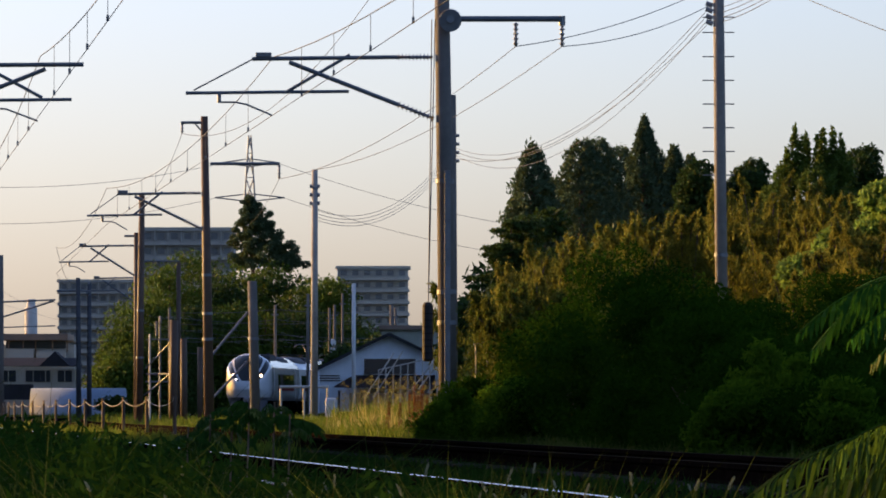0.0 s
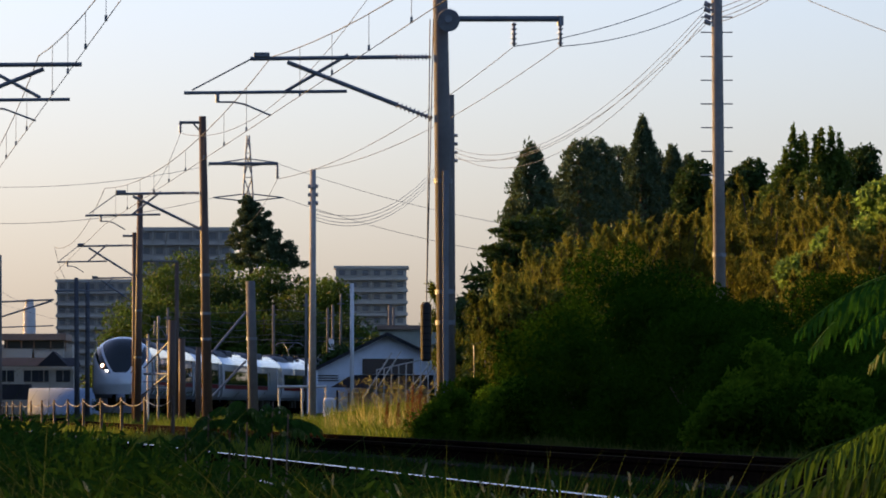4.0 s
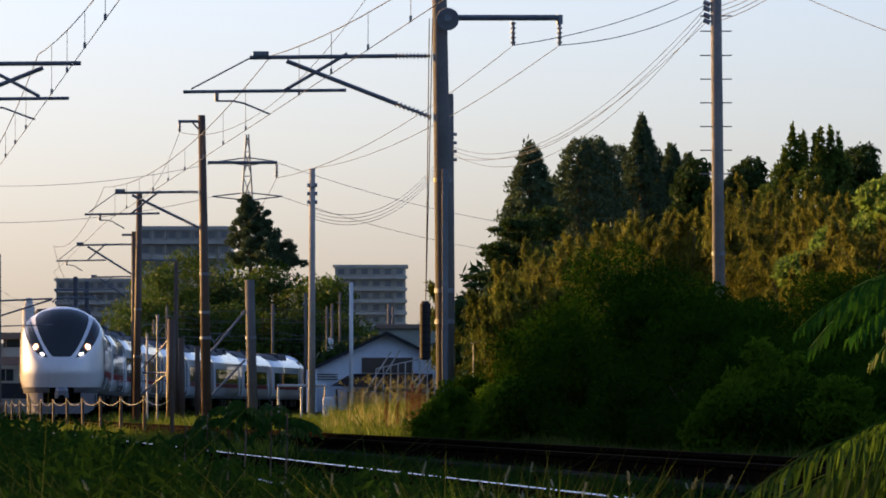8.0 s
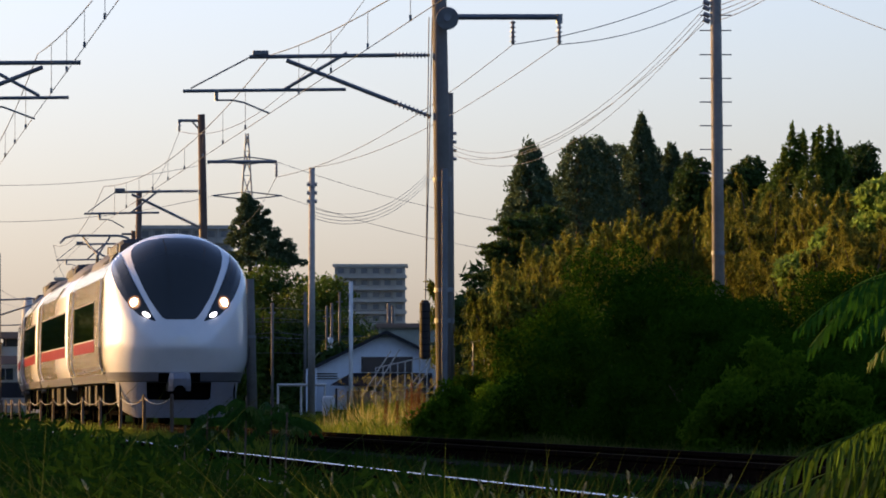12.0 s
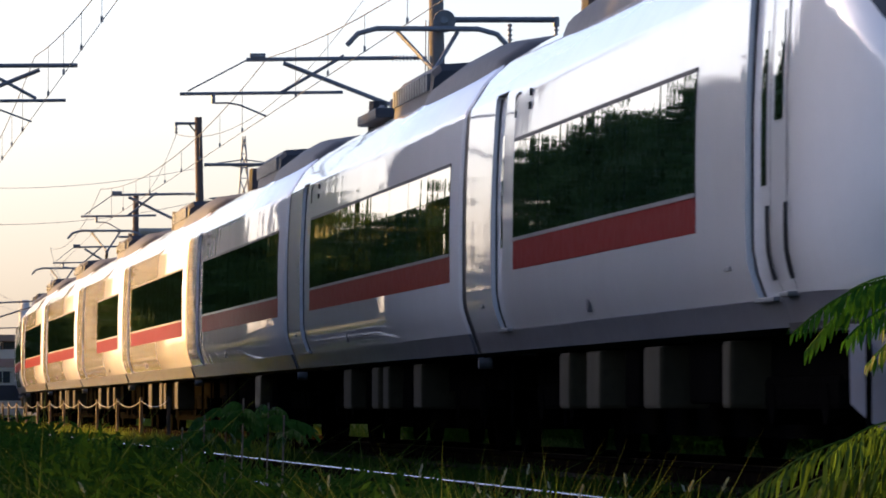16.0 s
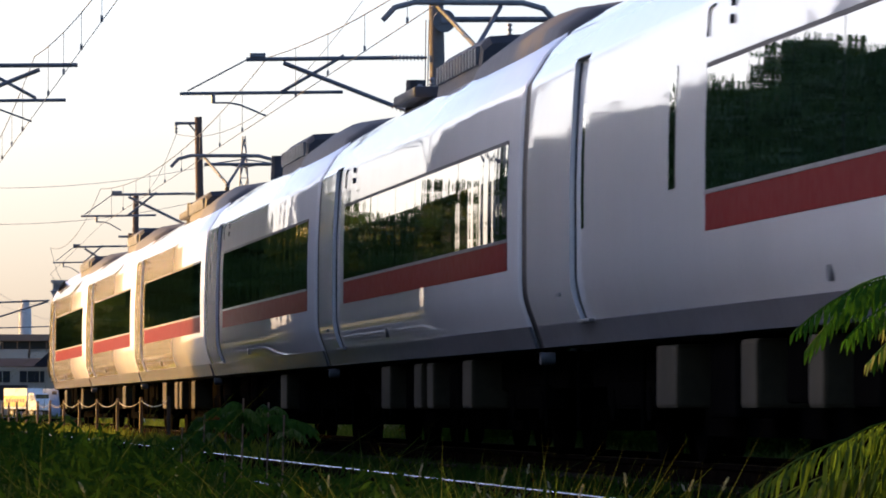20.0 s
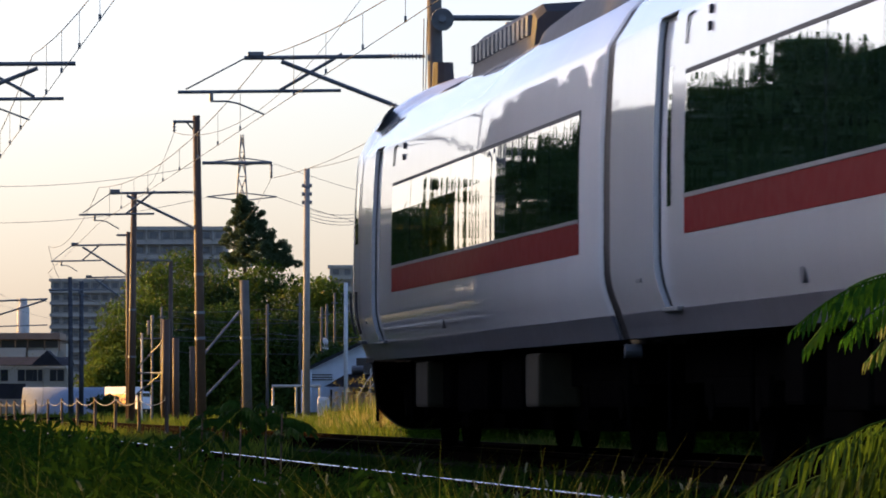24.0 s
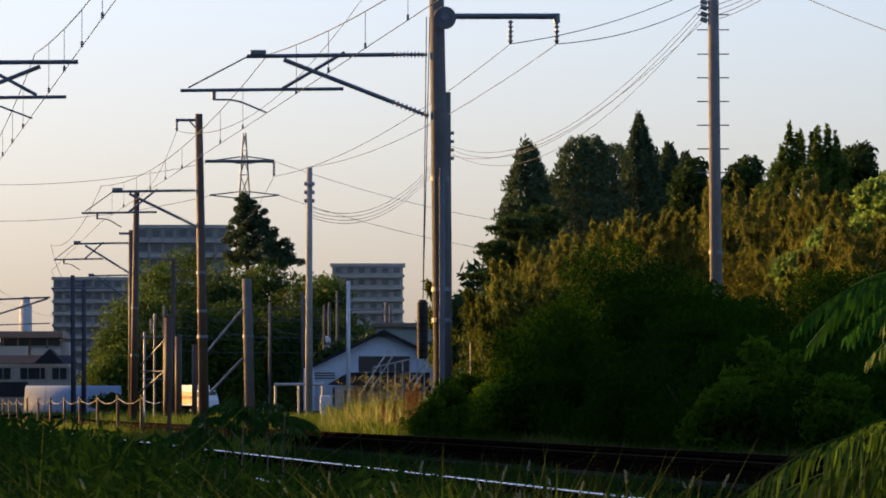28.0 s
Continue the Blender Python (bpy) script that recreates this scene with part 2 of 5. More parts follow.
def leaf_quads(c, size, rng, long=1.6, droop=0.0):
    n = len(c)
    a = rng.normal(size=(n, 3))
    a[:, 2] -= droop
    a /= np.linalg.norm(a, axis=1)[:, None]
    b = np.cross(a, rng.normal(size=(n, 3)))
    b /= np.linalg.norm(b, axis=1)[:, None]
    s = size * (.6 + .8 * rng.random(n))[:, None]
    v = np.stack([c - a * s * long * .5, c + b * s * .32, c + a * s * long * .5, c - b * s * .32], axis=1)
    return v.reshape(-1, 3), np.arange(4 * n).reshape(n, 4)


# ---- the line of the tracks ----
HEAD = math.atan(-.0999)
S1, RAD, S2 = 158.0, 1430.0, 560.0


def track(s, off=0.0, z=0.0):
    """A point of the line, s metres from the crossing of the camera's row, off metres to its right; and the way (clockwise from +Y)."""
    x, y, h = 7.10, 0.0, HEAD
    a = min(s, S1)
    x, y = x + a * math.sin(h), y + a * math.cos(h)
    if s > S1:
        a = min(s, S2) - S1
        h2 = h + a / RAD
        x, y = x + RAD * (math.cos(h) - math.cos(h2)), y + RAD * (math.sin(h2) - math.sin(h))
        h = h2
    if s > S2:
        x, y = x + (s - S2) * math.sin(h), y + (s - S2) * math.cos(h)
    return Vector((x + off * math.cos(h), y - off * math.sin(h), z)), h


def along(a, b, off, z, step=4.0):
    n = max(2, int((b - a) / step))
    return [track(a + (b - a) * i / n, off, z)[0] for i in range(n + 1)]


NEAR = -4.15   # the near track lies this far to the left of the far one


def sweep(name, profile, a, b, off, material, step=4.0, closed=True):
    """A profile of (across, up) run along the track."""
    n = int((b - a) / step)
    v, k = [], len(profile)
    for i in range(n + 1):
        s = a + (b - a) * i / n
        v += [tuple(track(s, off + px, pz)[0]) for px, pz in profile]
    m = k if closed else k - 1
    f = [(i * k + j, (i + 1) * k + j, (i + 1) * k + (j + 1) % k, i * k + (j + 1) % k) for i in range(n) for j in range(m)]
    return mesh_np(name, v, f, material)


# ---- ground ----
def ground():
    rng = np.random.default_rng(3)
    xs = np.concatenate([[-3000, -1200, -500, -200, -100], np.arange(-60, 61, 2.0), [100, 200, 500, 1200, 3000]])
    ys = np.concatenate([[-600, -300, -100, -40], np.arange(0, 260, 2.5), np.arange(260, 600, 20), [800, 1200, 2000, 4500]])
    gx, gy = np.meshgrid(xs, ys)
    z = -.32 + .05 * np.sin(gx * .7) * np.sin(gy * .31) + .03 * rng.random(gx.shape)
    # a bank rises to the right of the line
    line = np.where(gy < 157, 7.1 - .0999 * gy, 7.1 - .0999 * gy + np.maximum(gy - 157, 0) ** 2 / (2 * RAD))
    right = np.clip((gx - line - 3.0) / 8.0, 0, 1)
    z += right * np.where(gy < 130, .9, .55)
    z = np.where(np.abs(gx) > 90, -.3, z)
    v = np.stack([gx, gy, z], -1).reshape(-1, 3)
    w = len(xs)
    f = [(j * w + i, j * w + i + 1, (j + 1) * w + i + 1, (j + 1) * w + i) for j in range(len(ys) - 1) for i in range(w - 1)]
    # unseen pale field left of the line, added to brighten the lower flanks of the coaches
    n = 40
    u, k = np.meshgrid(np.linspace(0, 1, 24), np.linspace(12, 230, 2 * n))
    edge = np.interp(k, (12, 96, 160, 230), (-9.9, -10.2, -15.5, -20.5))
    fx = -34 + (edge + 34) * u
    fz = -.20 + .015 * np.sin(fx * 5.2) + .02 * rng.random(fx.shape)
    fv = np.stack([fx, k, fz], -1).reshape(-1, 3)
    thing("field", "unseen pale stubble field that brightens the coaches", "field", None, mesh_np("field", fv, [(j * 24 + i, j * 24 + i + 1, j * 24 + i + 25, j * 24 + i + 24) for j in range(2 * n - 1) for i in range(23)], STUBBLE, True), kind="structure")
    thing("ground", "rough grassy ground beside a railway", "ground", None, mesh_np("ground", v, f, SOIL, True), kind="structure")


ground()


def rails():
    for off, nm in ((0.0, "far"), (NEAR, "near")):
        t = thing("railway_track", "ballasted railway track with brown rails on concrete sleepers", "railway track", kind="structure")
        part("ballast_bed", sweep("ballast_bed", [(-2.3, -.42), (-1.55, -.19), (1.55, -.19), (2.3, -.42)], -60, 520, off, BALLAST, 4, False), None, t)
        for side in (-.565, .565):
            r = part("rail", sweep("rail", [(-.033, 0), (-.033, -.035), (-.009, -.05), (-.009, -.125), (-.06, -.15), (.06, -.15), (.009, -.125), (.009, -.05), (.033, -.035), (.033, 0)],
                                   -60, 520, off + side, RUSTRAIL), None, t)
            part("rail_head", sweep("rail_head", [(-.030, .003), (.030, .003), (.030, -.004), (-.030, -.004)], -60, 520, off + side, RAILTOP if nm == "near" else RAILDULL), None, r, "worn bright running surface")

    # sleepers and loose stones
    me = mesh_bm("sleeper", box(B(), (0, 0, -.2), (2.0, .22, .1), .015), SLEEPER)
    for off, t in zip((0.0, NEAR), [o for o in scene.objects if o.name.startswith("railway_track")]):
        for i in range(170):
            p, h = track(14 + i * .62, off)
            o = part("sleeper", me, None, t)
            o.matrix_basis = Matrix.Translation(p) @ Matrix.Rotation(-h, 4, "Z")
    rng = np.random.default_rng(8)
    n = 9000
    q = rng.random(n) ** 1.4 * 75 + 12
    o = np.where(rng.random(n) < .5, 0, NEAR) + (rng.random(n) - .5) * 3.4
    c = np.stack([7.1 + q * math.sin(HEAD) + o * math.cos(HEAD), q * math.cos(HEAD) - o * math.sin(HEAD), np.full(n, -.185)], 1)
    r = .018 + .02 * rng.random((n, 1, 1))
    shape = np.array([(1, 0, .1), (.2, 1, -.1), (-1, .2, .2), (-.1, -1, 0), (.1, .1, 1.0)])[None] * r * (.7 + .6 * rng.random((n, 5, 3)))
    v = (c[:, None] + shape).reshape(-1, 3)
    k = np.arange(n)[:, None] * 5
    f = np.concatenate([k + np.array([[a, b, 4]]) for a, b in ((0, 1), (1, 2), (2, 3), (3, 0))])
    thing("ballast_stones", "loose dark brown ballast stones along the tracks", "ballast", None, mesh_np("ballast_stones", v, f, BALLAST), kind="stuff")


rails()


# ---- overhead line ----
CW, MW = 4.88, 5.76      # heights of contact and messenger wire
SPANS = (-20, 38, 94.5, 151, 206, 258, 308, 358, 410, 470)


def overhead():
    for off, nm in ((0.0, "far"), (NEAR, "near")):
        t = thing("overhead_line", "dark overhead contact line with messenger wire and droppers", "overhead line")
        pts = [track(s, off + (-.3 if off == 0 else .3), CW)[0] for s in SPANS]
        part("contact_wire", tube_mesh("contact_wire", [p for a, b in zip(pts, pts[1:]) for p in sag(a, b, 0, 6)[:-1]] + [pts[-1]], .006, WIRE), None, t)
        mp = [track(s, off + (-.3 if off == 0 else .3), MW)[0] for s in SPANS]
        line = [p for a, b in zip(mp, mp[1:]) for p in sag(a, b, .5, 14)[:-1]] + [mp[-1]]
        part("messenger_wire", tube_mesh("messenger_wire", line, .0075, WIRE), None, t)
        for i in range(1, 3):
            for j in range(1, 10):
                f = j / 10
                a = pts[i].lerp(pts[i + 1], f)
                b = Vector((a.x, a.y, MW - 4 * .5 * f * (1 - f)))
                part("dropper", tube_mesh("dropper", [a, (a + b) / 2, b], .004, WIRE, 4), None, t)
                part("clamp", box(B(), a + Vector((0, 0, .03)), (.03, .08, .07)), STEEL, t)


overhead()


def insulator(parent, a, b, r=.055, n=9, name="insulator"):
    """A ribbed rod insulator between two points."""
    a, b = Vector(a), Vector(b)
    bm = rod(B(), a, b, r * .45)
    for i in range(n):
        p, q = a.lerp(b, (i + .25) / n), a.lerp(b, (i + .6) / n)
        rod(bm, p, q, r, r * .6, 10)
    return part(name, bm, PORC, parent, "ribbed grey porcelain insulator", True)


def bar(parent, name, a, b, r, material=STEEL):
    return part(name, rod(B(), a, b, r), material, parent)


def cantilever(parent, y, x0, z_up, z_dn, scale=1.0):
    """A hinged bracket reaching left from a pole at x0: top tube, raking strut, cross brace, lower arm and steady arm."""
    k = scale * .872
    q = lambda dx, z: (x0 + dx * k, y, z_up + (z - z_up) * .872 if z != z_dn else z)
    insulator(parent, q(-.02, z_up), q(-.66, z_up), n=10)
    bar(parent, "top_tube", q(-.6, z_up), q(-3.2, z_up - .03), .032)
    lo, hi = Vector((x0, y, z_dn)), Vector(q(-2.55, z_up - .09))
    insulator(parent, lo, lo.lerp(hi, .26), n=9)
    bar(parent, "raking_strut", lo.lerp(hi, .24), hi, .034)
    bar(parent, "cross_brace", q(-1.48, z_up + .04), q(-2.58, z_up - .60), .026)
    bar(parent, "lower_arm", q(-1.5, z_up - .60), q(-4.37, z_up - .63), .026)
    bar(parent, "stay_wire", q(-3.2, z_up - .04), q(-4.23, z_up - .58), .012)
    bar(parent, "drop_bracket", q(-3.78, z_up - .62), q(-3.78, z_up - .80), .03)
    part("steady_arm", tube_mesh("steady_arm", [q(-3.78, z_up - .79), q(-3.5, z_up - .79), q(-3.3, z_up - .83), q(-2.85, z_up - 1.02)], .016, STEEL, 6), None, parent)
    part("wire_saddle", box(B(), q(-3.0, z_up + .04), (.24, .1, .07), .01), STEEL, parent)


def pole(name, label, base, top, r0, r1, material, bands=()):
    """A tapered round pole as the root of its fittings; parts are in world places."""
    t = thing(name, label, "pole")
    r0, r1 = r0 * .88, r1 * .88
    part("shaft", rod(B(), base, top, r0, r1, 20), material, t, "", True)
    a, b = Vector(base), Vector(top)
    for f in bands:
        p = a.lerp(b, f)
        part("band", rod(B(), p, p + (b - a).normalized() * .07, (r0 + (r1 - r0) * f) * 1.12, None, 20), STEEL, t)
    return t


def catenary_poles():
    # the pole with the balance weight
    p = pole("catenary_pole", "tall grey concrete catenary pole with brackets and a balance weight", (0.095, 94, -.4), (-0.052, 94, 9.0), .165, .115, CONCRETE, (.22, .27, .45))
    cantilever(p, 94, -0.138, 5.76, 4.82, .995)
    bar(p, "cross_arm", (0.267, 94, 6.346), (1.846, 94, 6.346), .045)
    bar(p, "arm_end", (1.82, 94, 6.389), (1.82, 94, 6.243), .05)
    insulator(p, (1.112, 94, 6.286), (1.112, 94, 5.924), .05, 5)
    insulator(p, (1.82, 94, 6.286), (1.82, 94, 5.924), .05, 5)
    bm = rod(B(), (0.112, 93.7, 6.301), (0.112, 93.85, 6.32), .17, None, 24)
    rod(bm, (0.112, 93.62, 6.32), (0.112, 93.9, 6.32), .06, None, 12)
    part("tension_wheel", bm, STEEL, p, "round grey tensioning wheel")
    for dx in (0, 5):
        part("tension_cable", tube_mesh("tension_cable", [(-0.12 - dx * .01, 93.7, 6.32), (-0.172 - dx * .005, 93.7, 4.044), (-0.224, 93.7, 2.017)], .008, WIRE, 4), None, p)
    bm, z0 = B(), 1.111
    for a, b, r0, r1 in ((0, .03, .055, .078), (.03, .85, .082, .082), (.85, .90, .080, .05)):
        rod(bm, (-0.232, 93.7, z0 + a), (-0.232, 93.7, z0 + b), r0, r1, 20)
    part("balance_weight", bm, WEIGHT, p, "dark iron balance weight")
    for i in range(7):
        part("weight_ring", rod(B(), (-0.232, 93.7, z0 + .12 + i * .1), (-0.232, 93.7, z0 + .128 + i * .1), .0835, None, 20), UNDER, p)
    part("conduit", box(B(), (0.069, 93.8, 2.319), (.09, .06, 3.4), .01), STEEL, p, "grey cable cover")
    # second pole
    p = pole("catenary_pole", "brown catenary pole with a bracket and feeder arm", (-5.683, 150, -.3), (-5.821, 150, 7.508), .15, .10, BROWNPOLE, (.3, .38, .5))
    cantilever(p, 150, -5.89, 5.636, 4.769, .73)
    bar(p, "feeder_arm", (-5.67, 150, 6.352), (-3.977, 150, 6.352), .04)
    insulator(p, (-3.991, 150, 6.324), (-3.991, 150, 5.98), .05, 4)
    bar(p, "top_arm", (-6.385, 150, 7.356), (-5.835, 150, 7.356), .035)
    insulator(p, (-6.358, 150, 7.343), (-6.358, 150, 7.095), .05, 3)
    bar(p, "arm_brace", (-6.041, 150, 7.329), (-5.835, 150, 7.095), .02)
    # third pole
    p = pole("catenary_pole", "brown catenary pole with a bracket", (-10.118, 205, -.3), (-10.024, 205, 7.519), .15, .11, BROWNPOLE, (.3, .5))
    cantilever(p, 205, -10.269, 5.807, 4.81, .66)
    p = pole("catenary_pole", "rust-brown steel pole beside the line", (-10.661, 214, -.3), (-10.661, 214, 6.496), .1, .09, BROWNPOLE)
    bar(p, "top_arm", (-11.073, 214, 6.378), (-10.68, 214, 6.378), .04)
    # farther poles on the curve
    p = pole("catenary_pole", "distant brown catenary pole on the curve", (-11.249, 262, -.3), (-11.249, 262, 6.589), .12, .1, BROWNPOLE)
    bar(p, "top_tube", (-12.715, 262, 6.638), (-11.201, 262, 6.638), .04)
    p = pole("catenary_pole", "distant brown catenary pole on the curve", (-15.066, 255, -.3), (-15.113, 255, 5.792), .13, .1, DARKPOLE)
    cantilever(p, 255, -12.773, 5.792, 4.786, .6)
    p = pole("catenary_pole", "grey catenary pole of the near line", (-15.047, 262, -.3), (-15.047, 262, 5.748), .12, .1, DARKPOLE)
    bar(p, "top_tube", (-16.441, 262, 5.388), (-14.999, 262, 5.388), .04)
    p = pole("catenary_pole", "grey catenary pole with a bracket of the near line", (-14.707, 205, -.3), (-14.726, 205, 5.487), .12, .1, CONCRETE)
    bar(p, "top_tube", (-14.745, 205, 3.926), (-12.902, 205, 4.002), .03)
    bar(p, "raking_strut", (-14.745, 205, 3.4), (-12.958, 205, 3.964), .03)
    bar(p, "lower_arm", (-14.745, 205, 3.08), (-12.902, 205, 3.136), .02)
    # near line's bracket, its pole outside the view
    p = pole("catenary_pole", "grey concrete catenary pole of the near line", (-8.572, 94, -.4), (-8.572, 94, 9.0), .165, .12, CONCRETE)
    bar(p, "top_tube", (-8.529, 94, 5.63), (-5.493, 94, 5.648), .034)
    bar(p, "lower_arm", (-7.451, 94, 5.096), (-5.674, 94, 5.113), .026)
    bar(p, "raking_strut", (-8.529, 94, 4.604), (-6.071, 94, 5.579), .034)
    bar(p, "cross_brace", (-6.934, 94, 5.579), (-6.123, 94, 5.139), .026)
    part("steady_arm", tube_mesh("steady_arm", [(-7.02, 94, 4.992), (-6.675, 94, 4.966), (-6.192, 94, 4.785)], .016, STEEL, 6), None, p)
    # stub poles with raking ties
    p = pole("stub_pole", "short thick concrete stub pole with raking ties", (-4.616, 152, -.3), (-4.713, 152, 3.531), .145, .13, CONCRETE, (.62,))
    bar(p, "tie", (-5.68, 151, 1.681), (-4.825, 152, 2.764), .03)
    bar(p, "tie", (-5.624, 151, 0.67), (-4.825, 152, 1.55), .03)
    p = pole("stub_pole", "brown stub pole with raking ties", (-8.927, 204, -.3), (-8.909, 204, 3.31), .17, .15, BROWNPOLE)
    bar(p, "tie", (-9.893, 205, 1.726), (-9.021, 204, 2.58), .03)
    bar(p, "tie", (-9.949, 205, 0.823), (-9.021, 204, 1.532), .03)
    bar(p, "tie", (-9.893, 205, 1.538), (-9.021, 204, 1.532), .025)
    pole("stub_pole", "short brown stub pole", (-9.034, 215, -.3), (-9.054, 215, 2.816), .14, .13, BROWNPOLE)
    pole("stub_pole", "dark slender stub pole", (-9.073, 230, -.3), (-9.073, 230, 2.668), .12, .11, BROWNPOLE)


catenary_poles()


def utility_poles():
    # beside the grove
    p = pole("utility_pole", "weathered grey utility pole with climbing steps", (5.086, 112, 0), (4.994, 112, 10.5), .135, .105, MIDCONC, (.3,))
    for i, y in enumerate((30, 57, 100, 142, 184, 226, 268, 310)):
        s = -1 if i % 2 else 1
        for k in (-1, 1):
            bar(p, "climbing_step", (5.014, 112, 7.238)[:2] + (7.824 - y * .01028 + k * .0,), (5.014 + k * .29, 112, 7.824 - y * .01028), .011)
    for y in (10, 20, 32, 42):
        bar(p, "pin_insulator", (4.912, 112, 7.824 - y * .01028), (4.788, 112, 7.824 - y * .01028 + .05), .045, PORC)
    p = pole("utility_pole", "slim pale utility pole in the grass", (-3.347, 160, 0), (-3.332, 160, 6.602), .115, .085, SUNLITCONC, (.92,))
    for y in (330, 345, 360):
        bar(p, "pin_insulator", (-3.464, 160, 6.161)[:2] + (6.602 - (y - 300) * .01468,), (-3.2, 160, 6.161)[:2] + (6.602 - (y - 300) * .01468,), .05, PORC)
    p = pole("utility_pole", "concrete utility pole behind the catenary pole", (0.314, 190, 0), (0.296, 190, 10.066), .17, .12, CONCRETE)
    for y in (240, 255, 270, 285):
        bar(p, "pin_insulator", (0.192, 190, 12.994 - y * .01743), (0.506, 190, 12.994 - y * .01743), .05, PORC)
    for x, y0, Y, r in ((545, 520, 330, .1), (487, 540, 455, .13), (300, 545, 455, .12), (700, 545, 455, .12), (626, 502, 290, .12), (592, 540, 420, .12), (606, 520, 430, .1), (583, 545, 400, .1), (693, 540, 500, .2)):
        p = pole("utility_pole", "distant slim utility pole", (x * Y / 10900 - 784 * Y / 10900, Y, -.3), ((x - 784) * Y / 10900, Y, .4 + (722.5 - y0) * Y / 10900), r, r * .85, PALEPOLE if x == 626 else CONCRETE)
        bar(p, "cross_arm", ((x - 6 - 784) * Y / 10900, Y, (722.5 - y0 - 8) * Y / 10900), ((x + 6 - 784) * Y / 10900, Y, (722.5 - y0 - 8) * Y / 10900), .05)


utility_poles()


def wires():
    def w(a, b, d, r=.007, label="dark overhead power cable sagging between poles"):
        thing("power_cable", label, "cable", None, tube_mesh("power_cable", sag(a, b, d, 20), r, WIRE, 4), group="power cables")
    # between the utility poles
    for dy, d in ((0, 1.1), (9, 1.15), (18, 1.3), (26, .9)):
        w((4.809, 112, 7.639 - dy * .01028), (0.383, 190, 8.427 - dy * .012), d)
        w((0.279, 190, 8.427 - dy * .012), (-3.288, 160, 5.545 - dy * .01), .85)
        w((5.097, 112, 7.701 - dy * .01028), (5.042, 60, 6.2 - dy * .006), .3)
    # feeder wires on the arms
    w((-.08, 94, 8.3), (-6.358, 150, 7.095), 1.2)
    w((4.98, 112, 8.6), (9.0, 100, 5.9), .1)
    w((1.112, 94, 5.924), (-3.991, 150, 5.98), .35)
    w((1.82, 94, 5.924), (-3.288, 160, 6.602), .35)
    w((1.112, 94, 5.924), (4.912, 112, 8.081), .15)
    w((1.82, 94, 5.924), (4.912, 112, 7.762), .15)
    w((-6.358, 150, 7.095), (-9.667, 205, 7.631), .2)
    w((-3.991, 150, 5.98), (-8.509, 262, 8.152), .3)
    w((-108.404, 1400, 50.813), (-50.349, 1400, 56.079), 2.0, .05)
    w((-108.404, 1400, 42.464), (-51.89, 1400, 48.116), 2.0, .05)
    w((-37.505, 1400, 56.079), (43.486, 1500, 42.028), 3.0, .05)
    w((-35.963, 1400, 48.116), (43.486, 1500, 35.148), 3.0, .05)
    for y0, y1 in ((553, 548), (574, 566), (560, 574), (598, 592), (604, 600), (622, 628)):
        w((-20.204, 455, .4 + (722.5 - y0) * .04174), (-12.398, 455, .4 + (722.5 - y1) * .04174), .15, .02)
        w((-12.398, 455, .4 + (722.5 - y1) * .04174), (-3.506, 455, .4 + (722.5 - y0) * .04174), .15, .02)


wires()


# ---- rope fence between the tracks ----
def rope_fence():
    f = thing("rope_fence", "row of short brown posts joined by sagging pale chain", "fence")
    tops = []
    me = mesh_bm("post", rod(rod(B(), (0, 0, -.35), (0, 0, .15), .029, .028, 10), (0, 0, .15), (0, 0, .21), .032, .02, 10), BROWNPOLE)
    for i in range(1, 17):
        p, _ = track(82 + 7.75 * i, -2.07, 0)
        o = part("post", me, None, f)
        o.location = (p.x, p.y, .37)
        o.scale = (1, 1, 1)
        tops.append(p + Vector((0, 0, .53)))
    for a, b in zip(tops, tops[1:]):
        part("chain", tube_mesh("chain", sag(a, b, .10, 10), .0065, ROPE, 5), None, f)


rope_fence()


